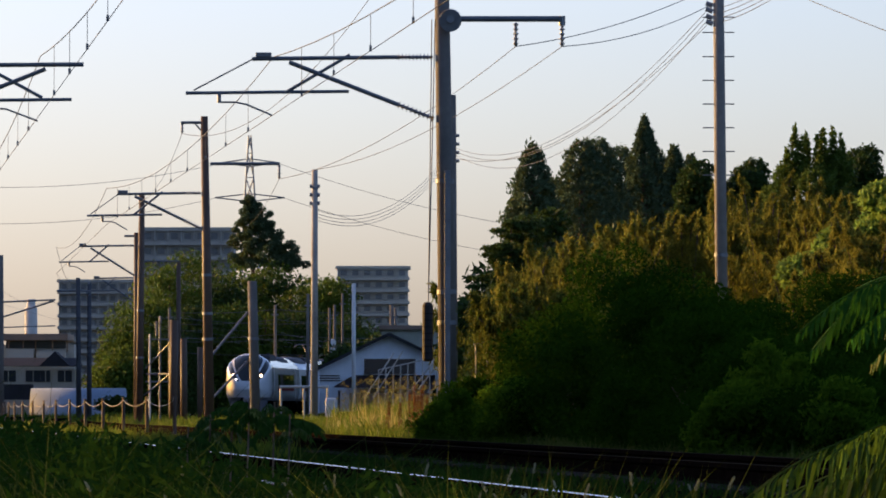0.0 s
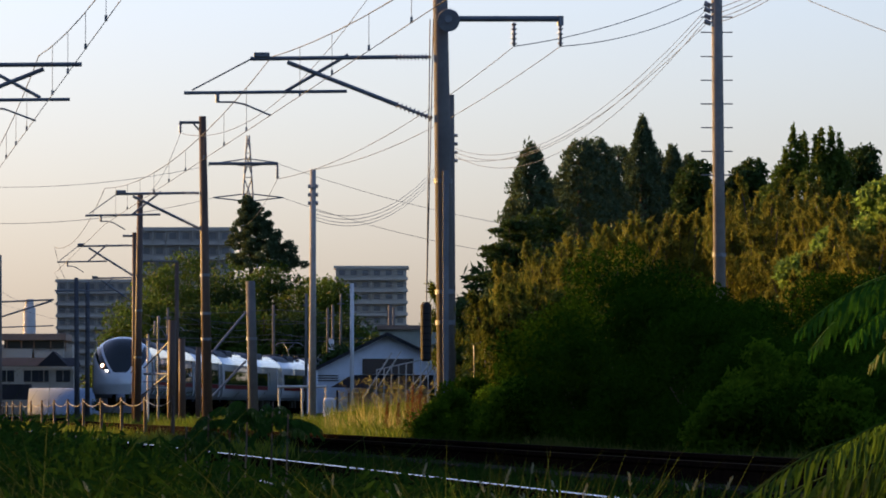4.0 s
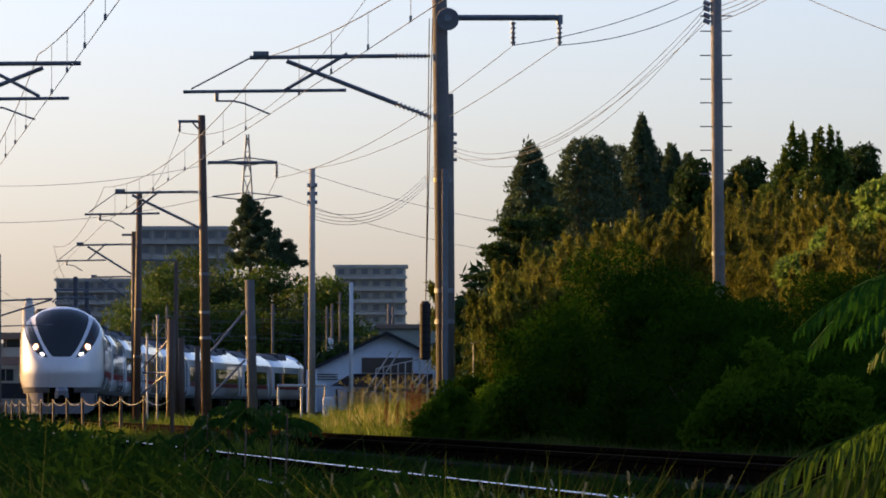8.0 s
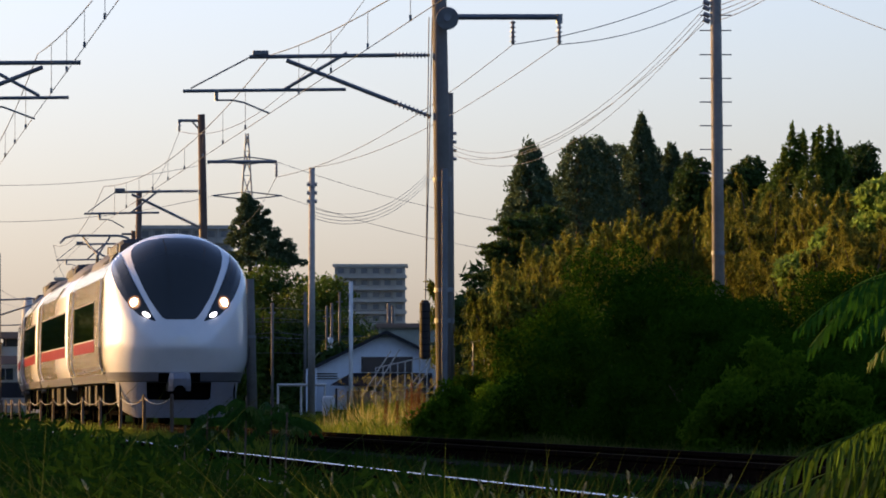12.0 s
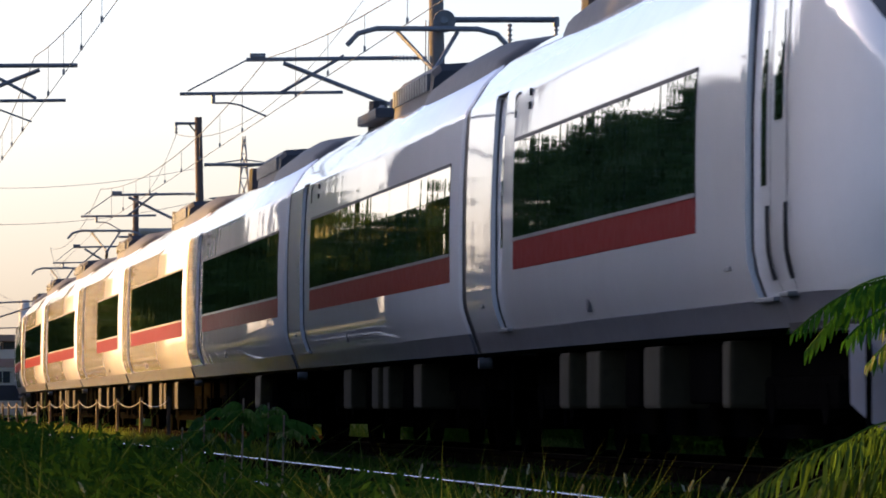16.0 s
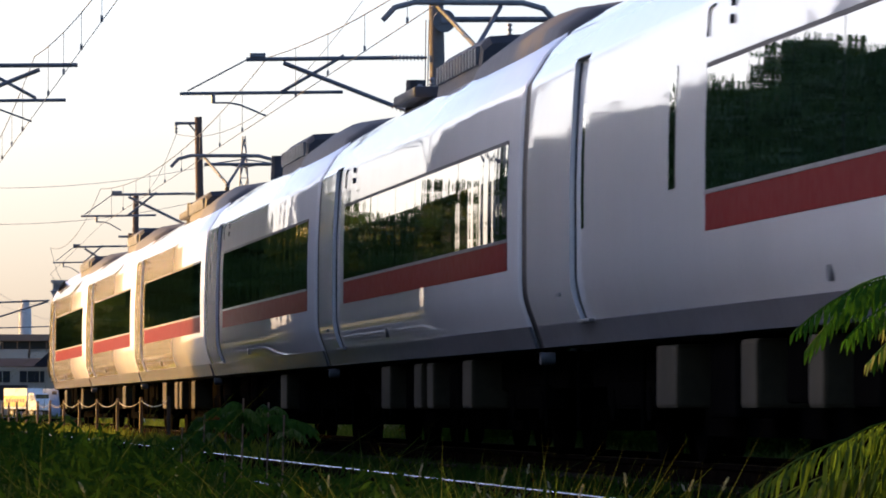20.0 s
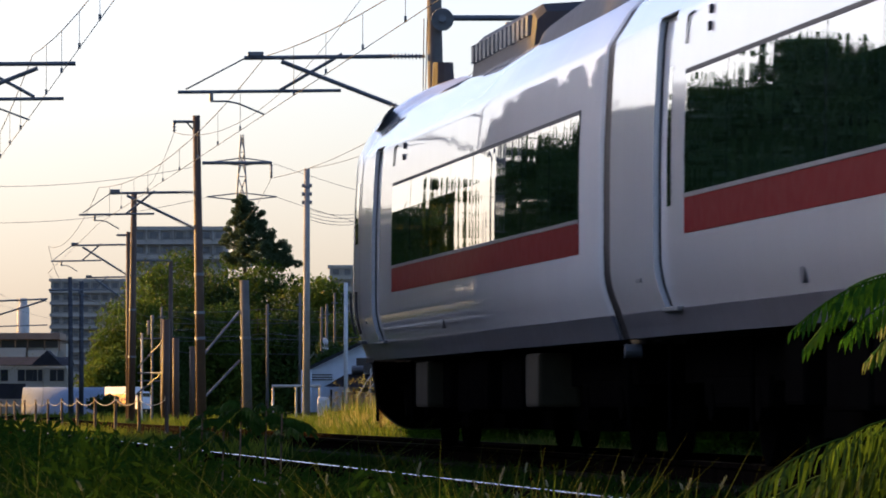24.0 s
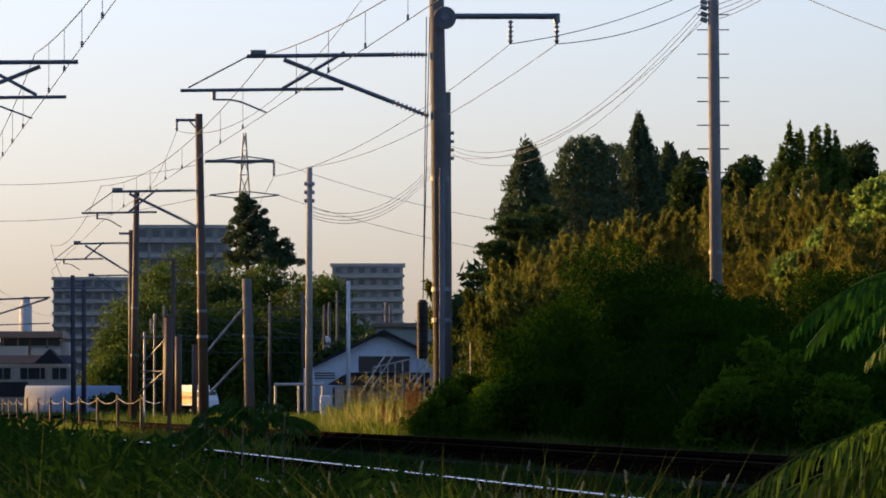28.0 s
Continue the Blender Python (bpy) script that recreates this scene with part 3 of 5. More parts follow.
def lineside():
    PIPE = mat("pale_lit_pipe", (.55, .52, .46), .5, .2, .2, 3)
    # guard rail
    t = thing("guard_rail", "low white pipe guard rail in the grass", "guard rail")
    bar(t, "rail_pipe", (-5.303, 200, 1.088), (-3.706, 200, 1.088), .045, PIPE)
    for x in (497, 538, 580):
        X = (x - 784) * 200 / 10900
        bar(t, "post", (X, 200, -.3), (X, 200, 1.088), .035, PIPE)
    # bare pipe frame of a greenhouse
    t = thing("greenhouse_skeleton", "bare leaning pipe frame of a small greenhouse", "pipe frame")
    tops = []
    for i in range(9):
        x = 670 + i * 13
        X, zt = (x - 784) * 280 / 10900, .4 + (722.5 - 655 + i * 2.9) * 280 / 10900
        bar(t, "upright", (X - .03, 280, -.2), (X, 280, zt), .028, PIPE)
        tops.append((X, 280, zt))
    part("top_rail", tube_mesh("top_rail", tops, .03, PIPE, 6), None, t)
    for a, b in (((645, 705), (697, 625)), ((660, 705), (713, 622)), ((720, 700), (775, 632)), ((740, 690), (778, 640))):
        bar(t, "brace", ((a[0] - 784) * 280 / 10900, 279.8, .4 + (722.5 - a[1]) * 280 / 10900), ((b[0] - 784) * 280 / 10900, 279.8, .4 + (722.5 - b[1]) * 280 / 10900), .03, PIPE)
    # pipe rail in the bush
    t = thing("pipe_rail", "short pale pipe rail at the edge of the bushes", "pipe rail")
    bar(t, "rail_pipe", (0.515, 104, 1.473), (0.954, 104, 1.569), .012, PIPE)
    for x, y in ((842, 609), (862, 605), (880, 601)):
        X = (x - 784) * 104 / 10900
        bar(t, "post", (X, 104, 0), (X, 104, .4 + (722.5 - y) * 104 / 10900), .012, PIPE)
    # equipment stand between the poles
    t = thing("equipment_stand", "dark steel equipment stand beside the poles", "steel stand")
    for x, y in ((265, 592), (283, 560), (301, 605)):
        X = (x - 784) * 208 / 10900
        bar(t, "post", (X, 208, -.3), (X, 208, .4 + (722.5 - y) * 208 / 10900), .035, PIPE if x == 265 else STEEL)
    for y in (601, 663, 676):
        bar(t, "cross_bar", (-10.037, 208, 2.738)[:2] + (.4 + (722.5 - y) * 208 / 10900,), (-9.179, 208, 2.738)[:2] + (.4 + (722.5 - y) * 208 / 10900,), .025)
    for x, y in ((277, 575), (277, 588), (284, 566)):
        X, Z = (x - 784) * 207.9 / 10900, .4 + (722.5 - y) * 208 / 10900
        insulator(t, (X, 207.9, Z - .12), (X, 207.9, Z + .12), .07, 4)
    # mirror on a post
    t = thing("road_mirror", "round white-backed road mirror on a post", "mirror")
    bar(t, "post", (-7.36, 420, -.3), (-7.36, 420, 5.12), .04, PIPE)
    for y in (607, 622):
        z = .4 + (722.5 - y) * 420 / 10900
        part("mirror_disc", rod(B(), (-7.552, 419.9, z), (-7.552, 419.8, z), .27, .24, 24), PALEPOLE, t)
    thing("white_sack", "white sack standing upright in the grass", "sack", Matrix.Translation((-3.451, 190, -.3)), mesh_bm("white_sack", box(B(), (0, 0, .5), (.36, .3, 1.02), .09), PALEPOLE))


lineside()


# ---- buildings ----
WALLP = mat("pale_plaster_wall", (.60, .59, .57), .8, 0, .15, .3, .1)
WALLB = mat("white_board_wall", (.86, .89, .93), .7, 0, .12, .4, .1)
WALLG = mat("grey_apartment_wall", (.40, .37, .32), .8, 0, .15, .1)
WALLF = mat("far_concrete_wall", (.46, .42, .345), .8, 0, .12, .1)
WALLY = mat("cream_wall", (.42, .42, .33), .8, 0, .15, .4)
ROOFD = mat("dark_slate_roof", (.040, .040, .046), .8, 0, .25, .8, .2, spec=.1)
ROOFO = mat("brown_sheet_roof", (.28, .18, .12), .6, 0, .25, .5)
# distant haze is put into this lighter window colour
FARWIN = mat("far_haze_window_glass", (.20, .20, .20), .3, 0, .3, .1)
WINDOW = mat("dark_window_glass", (.03, .035, .045), .12, 0, .2, .2)
# bluish film, dimmed in its colour to carry the shade on it
TUNNEL = mat("pale_blue_film", (.20, .25, .32), .5, 0, .12, .3)


def apartment(label, x0, x1, z1, y, floors, cols, material, fh):
    """A far block with galleries: storeys, parapets, windows, roof edge."""
    t = thing("apartment_building", label, "building")
    w, d = x1 - x0, 14.0
    part("wall", box(B(), ((x0 + x1) / 2, y + d / 2, z1 / 2 - 1), (w, d, z1 + 2)), material, t)
    part("roof", box(B(), ((x0 + x1) / 2, y + d / 2, z1 + .35), (w + 1.2, d + 1.2, .7)), material, t)
    for k in range(floors):
        z = z1 - fh * (k + 1)
        if z < 0:
            break
        part("balcony", box(B(), ((x0 + x1) / 2, y - .7, z + .5), (w + .8, 1.4, .8)), material, t)
        for c in range(cols):
            x = x0 + w * (c + .5) / cols
            part("window", box(B(), (x, y - .02, z + fh * .66), (w / cols * .52, .12, fh * .42)), FARWIN, t)
            part("pillar", box(B(), (x0 + w * c / cols, y - .7, z + fh * .5), (.16, 1.4, fh)), material, t)


def buildings():
    apartment("tall grey apartment block behind the trees", -58.789, -40.734, 34.914, 1200, 6, 7, WALLG, 2.9)
    apartment("long grey apartment block with rows of balconies", -93.44, -74.45, 31.019, 1500, 9, 8, WALLG, 2.9)
    apartment("pale grey apartment block with balconies", -25.596, -8.532, 34.322, 1500, 6, 6, WALLF, 2.9)
    # white gabled house by the line
    h = thing("house", "white gabled house with a dark roof beside the line", "house")
    y0, y1, xl, xr, ze, zr = 300, 309, -6.083, 0.853, 2.258, 3.937
    xm = (xl + xr) / 2
    bm = B()
    f = bm.faces.new([bm.verts.new(p) for p in ((xl, y0, -.4), (xr, y0, -.4), (xr, y0, ze), (xm, y0, zr), (xl, y0, ze))])
    ex = bmesh.ops.extrude_face_region(bm, geom=[f])
    bmesh.ops.translate(bm, vec=(0, y1 - y0, 0), verts=[v for v in ex["geom"] if isinstance(v, bmesh.types.BMVert)])
    bmesh.ops.recalc_face_normals(bm, faces=bm.faces)
    part("wall", bm, WALLB, h)
    for a, b in (((xl - .5, ze - .22), (xm, zr + .04)), ((xm, zr + .04), (xr + .5, ze - .22))):
        bm = B()
        q = [bm.verts.new(p) for p in ((a[0], y0 - .6, a[1]), (b[0], y0 - .6, b[1]), (b[0], y1 + .4, b[1]), (a[0], y1 + .4, a[1]))]
        bm.faces.new(q)
        bmesh.ops.solidify(bm, geom=bm.faces[:], thickness=-.22)
        part("roof", bm, ROOFD, h)
    part("window", box(B(), (-2.587, y0 - .02, 2.423), (2.5, .1, .75)), WINDOW, h)
    for a, b in (((xl - .5, ze - .22), (xm, zr + .04)), ((xm, zr + .04), (xr + .5, ze - .22))):
        bm = B()
        q = [bm.verts.new((x, y0 - .68 + d, z + o)) for d in (0, .08) for x, z, o in ((a[0], a[1], -.05), (b[0], b[1], -.05), (b[0], b[1], .11), (a[0], a[1], .11))]
        for f in ((0, 1, 2, 3), (7, 6, 5, 4), (0, 4, 5, 1), (3, 2, 6, 7), (0, 3, 7, 4), (1, 5, 6, 2)):
            bm.faces.new([q[k] for k in f])
        part("bargeboard", bm, ROOFD, h, "dark roof edge board")
    part("porch", box(B(), (-6.254, 299.5, .9), (.5, 1.5, 2.6)), WALLB, h)
    bm = B()
    q = [bm.verts.new(p) for p in ((-5.332, 296.5, 1.393), (-0.381, 296.5, 1.284), (-0.385, 299.8, 2.009), (-4.346, 299.8, 2.009))]
    bm.faces.new(q)
    bmesh.ops.solidify(bm, geom=bm.faces[:], thickness=.1)
    part("lean_to_roof", bm, ROOFD, h, "dark sloping lean-to roof")
    part("lean_to_wall", box(B(), (-2.561, 297.2, .35), (3.9, .3, 1.55)), ROOFO, h, "brown lean-to wall")
    for x in (600, 640, 690, 730):
        part("lean_to_post", box(B(), ((x - 784) * .0272, 296.7, .4), (.1, .1, 1.7)), ROOFD, h)
    for k in range(3):
        part("louvre", box(B(), (-5.505, y0 - .04, 1.735 + k * .12), (1.0, .08, .05)), WINDOW, h)
    # flat-roofed house behind it
    h = thing("house", "cream flat-roofed house behind the white one", "house")
    part("wall", box(B(), (-1.453, 364, 2.1), (4.2, 8, 5.8)), WALLY, h)
    part("roof", box(B(), (-1.453, 364, 5.106), (4.6, 8.6, .25)), ROOFO, h)
    # houses at the left
    h = thing("house", "two-storey house with a brown roof and long balcony", "house")
    part("wall", box(B(), (-45.479, 686, 3.0), (-40.8 - -50.158, 9, 7.855 - -1)), WALLF, h)
    part("roof", box(B(), (-45.042, 685, 8.229), (7.3, 11, .75), .08), ROOFO, h)
    # dark strip on the wall face stands in for the shaded recess
    part("loggia", box(B(), (-45.042, 681.45, 7.418), (6.6, .2, .85)), WINDOW, h)
    part("balcony", box(B(), (-46.664, 680.6, 6.358), (3.0, 1.6, 1.15)), WALLF, h)
    part("balcony", box(B(), (-43.295, 680.6, 6.233), (3.2, 1.6, .9)), WALLF, h)
    for x in (14, 40, 62, 92, 118):
        part("post", box(B(), ((x - 784) * .0624, 681.2, 7.294), (.14, .14, 1.3)), ROOFO, h)
    h = thing("house", "low white house with a dark tiled roof", "house")
    xl, xr = -49.138, -38.523
    part("wall", box(B(), ((xl + xr) / 2, 654, 2.0), (xr - xl - .6, 7, 5.0)), WALLF, h)

    def prism(p, q, r, y0, y1):
        bm = B()
        f = bm.faces.new([bm.verts.new(v) for v in (p, q, r)])
        ex = bmesh.ops.extrude_face_region(bm, geom=[f])
        bmesh.ops.translate(bm, vec=(y1, y0, 0), verts=[v for v in ex["geom"] if isinstance(v, bmesh.types.BMVert)])
        bmesh.ops.recalc_face_normals(bm, faces=bm.faces)
        return bm
    ze, zr = 4.843, 5.737
    part("roof", prism((xl, 649.6, ze), (xl, 658.5, ze), (xl, 654, zr), 0, xr - xl), ROOFD, h)
    part("gable_roof", prism((-42.578, 649.2, ze), (-39.358, 649.2, ze), (-40.908, 649.2, 6.393), 6, 0), ROOFD, h)
    for x, w in ((14, 1.6), (58, 1.6), (80, 1.0), (114, 1.5)):
        win = part("window", box(B(), ((x - 784) * 0.0596, 650.45, 3.769), (w, .16, 1.2)), WINDOW, h)
        part("frame", box(B(), ((x - 784) * 0.0596, 650.36, 3.769), (.07, .05, 1.2)), WALLF, win)
    part("annexe", box(B(), (-44.859, 645, 2.073), (3.8, 3, 1.6)), ROOFD, h, "dark lean-to shed")
    # film greenhouse
    g = thing("greenhouse", "low greenhouse of pale blue film", "greenhouse")
    bm = rod(B(), (-39.286, 588, -.6), (-30.27, 588, -.6), 2.9, None, 28)
    part("cover", bm, TUNNEL, g, "", True)
    # water tower far off
    t = thing("chimney_tower", "pale slim tower on the skyline", "tower")
    part("shaft", rod(B(), (-120.385, 1800, 0), (-120.385, 1800, 29.712), 2.0, 1.8, 16), WALLP, t)
    part("cap", rod(B(), (-120.385, 1800, 29.217), (-120.385, 1800, 32.189), 1.3, 1.2, 16), WALLP, t)


buildings()


def pylon():
    t = thing("power_pylon", "steel lattice power pylon on the skyline", "pylon")
    Y, x0 = 1400, -43.927
    z0, z1 = -.3, 62.372
    hw = lambda z: .35 + (z1 - z) * .06
    levels = [z1 - (z1 - z0) * (i / 9) ** 1.25 for i in range(10)]
    for sx, sy in ((1, 1), (1, -1), (-1, 1), (-1, -1)):
        bar(t, "leg", (x0 + sx * hw(z0), Y + sy * hw(z0), z0), (x0 + sx * .25, Y + sy * .25, z1), .16)
    for a, b in zip(levels, levels[1:]):
        for s in (1, -1):
            for y in (1, -1):
                bar(t, "lattice", (x0 + s * hw(a), Y + y * hw(a), a), (x0 - s * hw(b), Y + y * hw(b), b), .1)
        bar(t, "lattice", (x0 - hw(b), Y - hw(b), b), (x0 + hw(b), Y - hw(b), b), .1)
    for y, hwid in ((288, 50), (350, 62)):
        z = .4 + (722.5 - y) * 1400 / 10900
        r = hwid * 1400 / 10900
        for s in (1, -1):
            bar(t, "cross_arm", (x0, Y, z + .9), (x0 + s * r, Y, z), .14)
            bar(t, "cross_arm", (x0, Y, z - .9), (x0 + s * r, Y, z), .14)


pylon()


# ---- trees and bushes ----
def tree(label, base, height, blobs, n, size, material, rng, trunk=.2, long=1.6, limbs=6, shell=.5, kind=""):
    t = thing("tree", label, "tree", Matrix.Translation(base))
    bm = rod(B(), (0, 0, -.4), (0, 0, height * .75), trunk, trunk * .3, 10)
    for i in range(limbs):
        b = blobs[i % len(blobs)]
        z = height * (.25 + .4 * rng.random())
        rod(bm, (0, 0, z), (b[0] * .8, b[1] * .8, max(z + .3, b[2])), trunk * .35, trunk * .08, 6)
    part("trunk", bm, BARK, t)
    part("crown", leaf_cloud("crown", blobs, n, size, material, rng, long, shell), None, t)
    return t


def conifer(label, base, height, width, n, size, material, rng, point=1.0):
    """A cedar: tiers of drooping sprays round a tapered trunk."""
    t = thing("tree", label, "tree", Matrix.Translation(base))
    part("trunk", rod(B(), (0, 0, -.4), (0, 0, height * .97), width * .08, .03, 8), BARK, t)
    q = rng.random(n) ** .75
    tier = np.floor(q * 17) / 17
    a = rng.random(n) * 2 * np.pi
    lob = 1 + .13 * np.sin(a * 3 + tier * 40) + .10 * np.sin(a * 7 + tier * 90)
    edge = np.minimum((q + .010) ** (.62 * point) * 1.05, 1.0) * lob * (.80 + .22 * ((q * 17) % 1))
    r = width * .5 * edge * (.45 + .55 * rng.random(n) ** .5)
    z = height * (1 - q * .93) + rng.normal(size=n) * height * .008
    c = np.stack([r * np.cos(a), r * np.sin(a), z], 1)
    part("crown", mesh_np("crown", *leaf_quads(c, size, rng, 1.8, .6), material), None, t)
    return t


def blob_set(rng, w, d, h, k, size, z0=0.0):
    """Uneven blobs that fill a dome w wide, d deep and h high."""
    out = []
    for _ in range(k):
        a, r = rng.random() * 2 * np.pi, rng.random() ** .5
        x, y = r * np.cos(a), r * np.sin(a)
        top = (1 - r * r) ** .5
        s = size * (.6 + .7 * rng.random())
        out.append((x * w / 2, y * d / 2, z0 + max(s * .5, h * top * (.15 + .85 * rng.random() ** .5) - s * .8), s, s, s * .8))
    return out


def plants():
    rng = np.random.default_rng(11)
    # dark hedge of bushes to the right of the far track
    for s, off, w, h in ((64, 3.4, 2.2, 1.0), (70, 3.6, 2.6, 1.5), (76, 3.9, 3.0, 1.9), (82, 4.4, 3.4, 2.4), (88, 4.6, 3.6, 2.7), (94, 4.2, 3.2, 2.2), (99, 4.4, 1.9, 1.35), (80, 6.8, 3.6, 2.4), (88, 7.4, 3.8, 2.7), (72, 5.8, 3.0, 1.8), (68, 4.9, 2.6, 1.3), (97, 5.4, 3.6, 3.2), (100, 7.2, 4.0, 2.7), (98, 9.4, 3.4, 1.45), (96, 11.4, 3.4, 1.4), (103, 5.0, 2.6, 2.2)):
        p, _ = track(s, off)
        b = thing("bush", "dense dark green bush beside the track", "bush", Matrix.Translation((p.x, p.y, -.1)), group="bushes beside the track")
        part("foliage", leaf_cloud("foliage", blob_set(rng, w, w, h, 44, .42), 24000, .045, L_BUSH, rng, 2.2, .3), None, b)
        bm = B()
        for i in range(7):
            rod(bm, (0, 0, -.2), (rng.normal() * w * .1, rng.normal() * w * .1, h * .4), .03, .012, 5)
        part("stem", bm, BARK, b)
    for x, y0, Y, w, n in ((800, 668, 90, .75, 9000), (850, 652, 91, .95, 11000), (905, 655, 89, .9, 11000), (768, 700, 89, .55, 6000), (1345, 590, 66, .85, 15000), (1420, 606, 65, .8, 13000), (1285, 650, 64, .7, 11000), (1490, 640, 63, .75, 11000)):
        H = .7 + (722.5 - y0) * Y / 10900
        b = thing("bush", "leafy green bush beside the track", "bush", Matrix.Translation(((x - 784) * Y / 10900, Y, -.3)), group="bushes beside the track")
        part("foliage", leaf_cloud("foliage", blob_set(rng, w, w, H, 34, .2), n, .042, L_SHRUB, rng, 2.0, .3), None, b)
        part("stem", rod(B(), (0, 0, -.1), (0, 0, H * .5), .02, .01, 5), BARK, b)
    b = thing("bush", "low dark bush at the foot of the catenary pole", "bush", Matrix.Translation((.42, 92, -.3)))
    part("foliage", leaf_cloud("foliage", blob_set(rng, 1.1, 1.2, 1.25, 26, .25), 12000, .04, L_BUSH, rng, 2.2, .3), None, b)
    part("stem", rod(B(), (0, 0, -.1), (0, 0, .6), .02, .01, 5), BARK, b)
    # golden bamboo thicket behind
    for x, y, Y, h in ((905, 500, 104, 1), (955, 455, 114, 1), (1000, 425, 118, 1), (1050, 412, 122, 1), (1100, 385, 126, 1), (1150, 372, 126, 1), (1200, 376, 128, 1), (1250, 362, 128, 1), (1310, 320, 126, 1), (1375, 300, 122, 1), (1440, 330, 118, 1), (1500, 445, 97, 1), (1560, 440, 104, 1), (1540, 402, 96, 1), (1460, 492, 97, 1), (1578, 388, 96, 1), (1475, 510, 98, 1)):
        X, H = (x - 784) * Y / 10900, .4 + (722.5 - y) * Y / 10900
        t = thing("bamboo_clump", "tall golden-green bamboo clump catching low sun", "bamboo", Matrix.Translation((X, Y, .3)), group="bamboo thicket")
        bm, cs = B(), []
        for i in range(26):
            bx, by = rng.normal() * .38, rng.normal() * .7
            hh = H * (.70 + .32 * rng.random())
            la, ll = rng.random() * 6.3, .25 + .45 * rng.random()
            tx, ty = bx + ll * math.cos(la), by + ll * math.sin(la)
            v = [(bx + (tx - bx) * f ** 2.5, by + (ty - by) * f ** 2.5, hh * (f - .06 * f ** 6) - .2) for f in (0, .3, .55, .75, .9, 1.0)]
            for p, q in zip(v, v[1:]):
                rod(bm, p, q, .014, .010, 5)
            m = 1150
            f = .22 + .80 * rng.random(m) ** .7
            k = np.floor(f * 15) / 15
            sp = .17 * np.sin(np.clip(f, 0, 1) ** 1.5 * np.pi) + .035
            ka = k * 71 + i
            cs.append(np.stack([bx + (tx - bx) * f ** 2.5 + np.cos(ka) * sp * .9 + rng.normal(size=m) * sp * .5, by + (ty - by) * f ** 2.5 + np.sin(ka) * sp * .9 + rng.normal(size=m) * sp * .5,
                                hh * (f - .06 * f ** 6) - .2 - .08 * rng.random(m) + rng.normal(size=m) * .04], 1))
        tagged(part("culm", bm, BARK, t), kind="stuff")
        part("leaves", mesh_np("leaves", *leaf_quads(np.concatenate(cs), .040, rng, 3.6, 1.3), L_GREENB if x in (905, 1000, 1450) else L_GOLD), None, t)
    # dark grove
    for x, y, Y, w, q in ((943, 257, 165, 3.4, 1), (1030, 250, 172, 3.6, .8), (1058, 248, 174, 3.8, .8), (1141, 209, 178, 3.5, 1.2), (1194, 261, 180, 2.6, 1), (1224, 278, 184, 2.4, .9), (978, 318, 176, 3.8, .8), (1098, 262, 180, 4.0, .8), (1160, 268, 182, 4.0, .9), (1290, 322, 182, 2.6, .8), (1240, 318, 178, 2.4, .8)):
        X, H = (x - 784) * Y / 10900, .4 + (722.5 - y) * Y / 10900
        conifer("tall dark cedar in the grove", (X, Y, 0), H, w, 26000, .085, L_CEDAR, rng, q)
    for x, y, Y, w in ((930, 430, 150, 2.2), (985, 400, 152, 2.4), (1040, 390, 154, 2.6), (1100, 350, 156, 2.6), (1160, 345, 156, 2.6), (1215, 350, 156, 2.4), (1270, 345, 156, 2.2), (1340, 330, 156, 2.4), (1400, 320, 156, 2.6), (1470, 320, 156, 2.6), (1540, 310, 156, 2.6)):
        X, H = (x - 784) * Y / 10900, .4 + (722.5 - y) * Y / 10900
        tree("dark broadleaf tree under the cedars of the grove", (X, Y, 0), H, blob_set(rng, w, w, H, 34, .6), 11000, .11, L_DARK, rng, .12)
    # broad tree with upright shoots, and a round dark one beside it
    bl = [(.55 * math.cos(i * 2.4) * (1 + .12 * i), .5 * math.sin(i * 2.4), 5.827 - .17 * i, .42, .42, .34) for i in range(14)]
    for x, y in ((1392, 262), (1406, 222), (1418, 244), (1428, 236), (1448, 240), (1456, 228), (1474, 226), (1488, 240)):
        z = .4 + (722.5 - y) * 140 / 10900
        bl += [((x - 1438) * 140 / 10900, .2 * math.sin(x), z - .14 - .2 * k, .05 + .035 * k, .08, .16) for k in range(5)]
    tree("bushy green tree with upright feathery shoots", (8.4, 140, 0), 5.827, bl, 17000, .075, L_OLIVE, rng, .12, 2.0)
    for x, y, w in ((1524, 252, 1.0), (1328, 276, .75), (1232, 278, .6)):
        H = .4 + (722.5 - y) * 146 / 10900
        bl = [(w * .55 * math.cos(i * 2.4) * (.3 + .08 * i), .4 * math.sin(i * 2.4), H - .35 - .12 * i, .30 + .01 * i, .32, .26) for i in range(14)]
        tree("round dark broadleaf tree of the grove", ((x - 784) * 146 / 10900, 146, 0), H, bl, 9000, .085, L_DARK, rng, .1)
    for x, y, Y in ((1590, 318, 102), (1445, 450, 102), (1630, 300, 104), (1510, 400, 103)):
        X, H = (x - 784) * Y / 10900, .4 + (722.5 - y) * Y / 10900
        bl = [(.35 * math.cos(i * 2.4), .35 * math.sin(i * 2.4), H - .4 - .2 * i, .36, .36, .26) for i in range(8)]
        tree("light green broadleaf tree in the sun", (X, Y, .3), H, bl, 9000, .09, L_LIME, rng, .09)
    # layered pine by the pole
    for x, y, Y, w in ((925, 470, 128, 1.1), (950, 400, 136, 1.6), (900, 560, 118, .8), (965, 330, 150, 2.0)):
        X, H = (x - 784) * Y / 10900, .4 + (722.5 - y) * Y / 10900
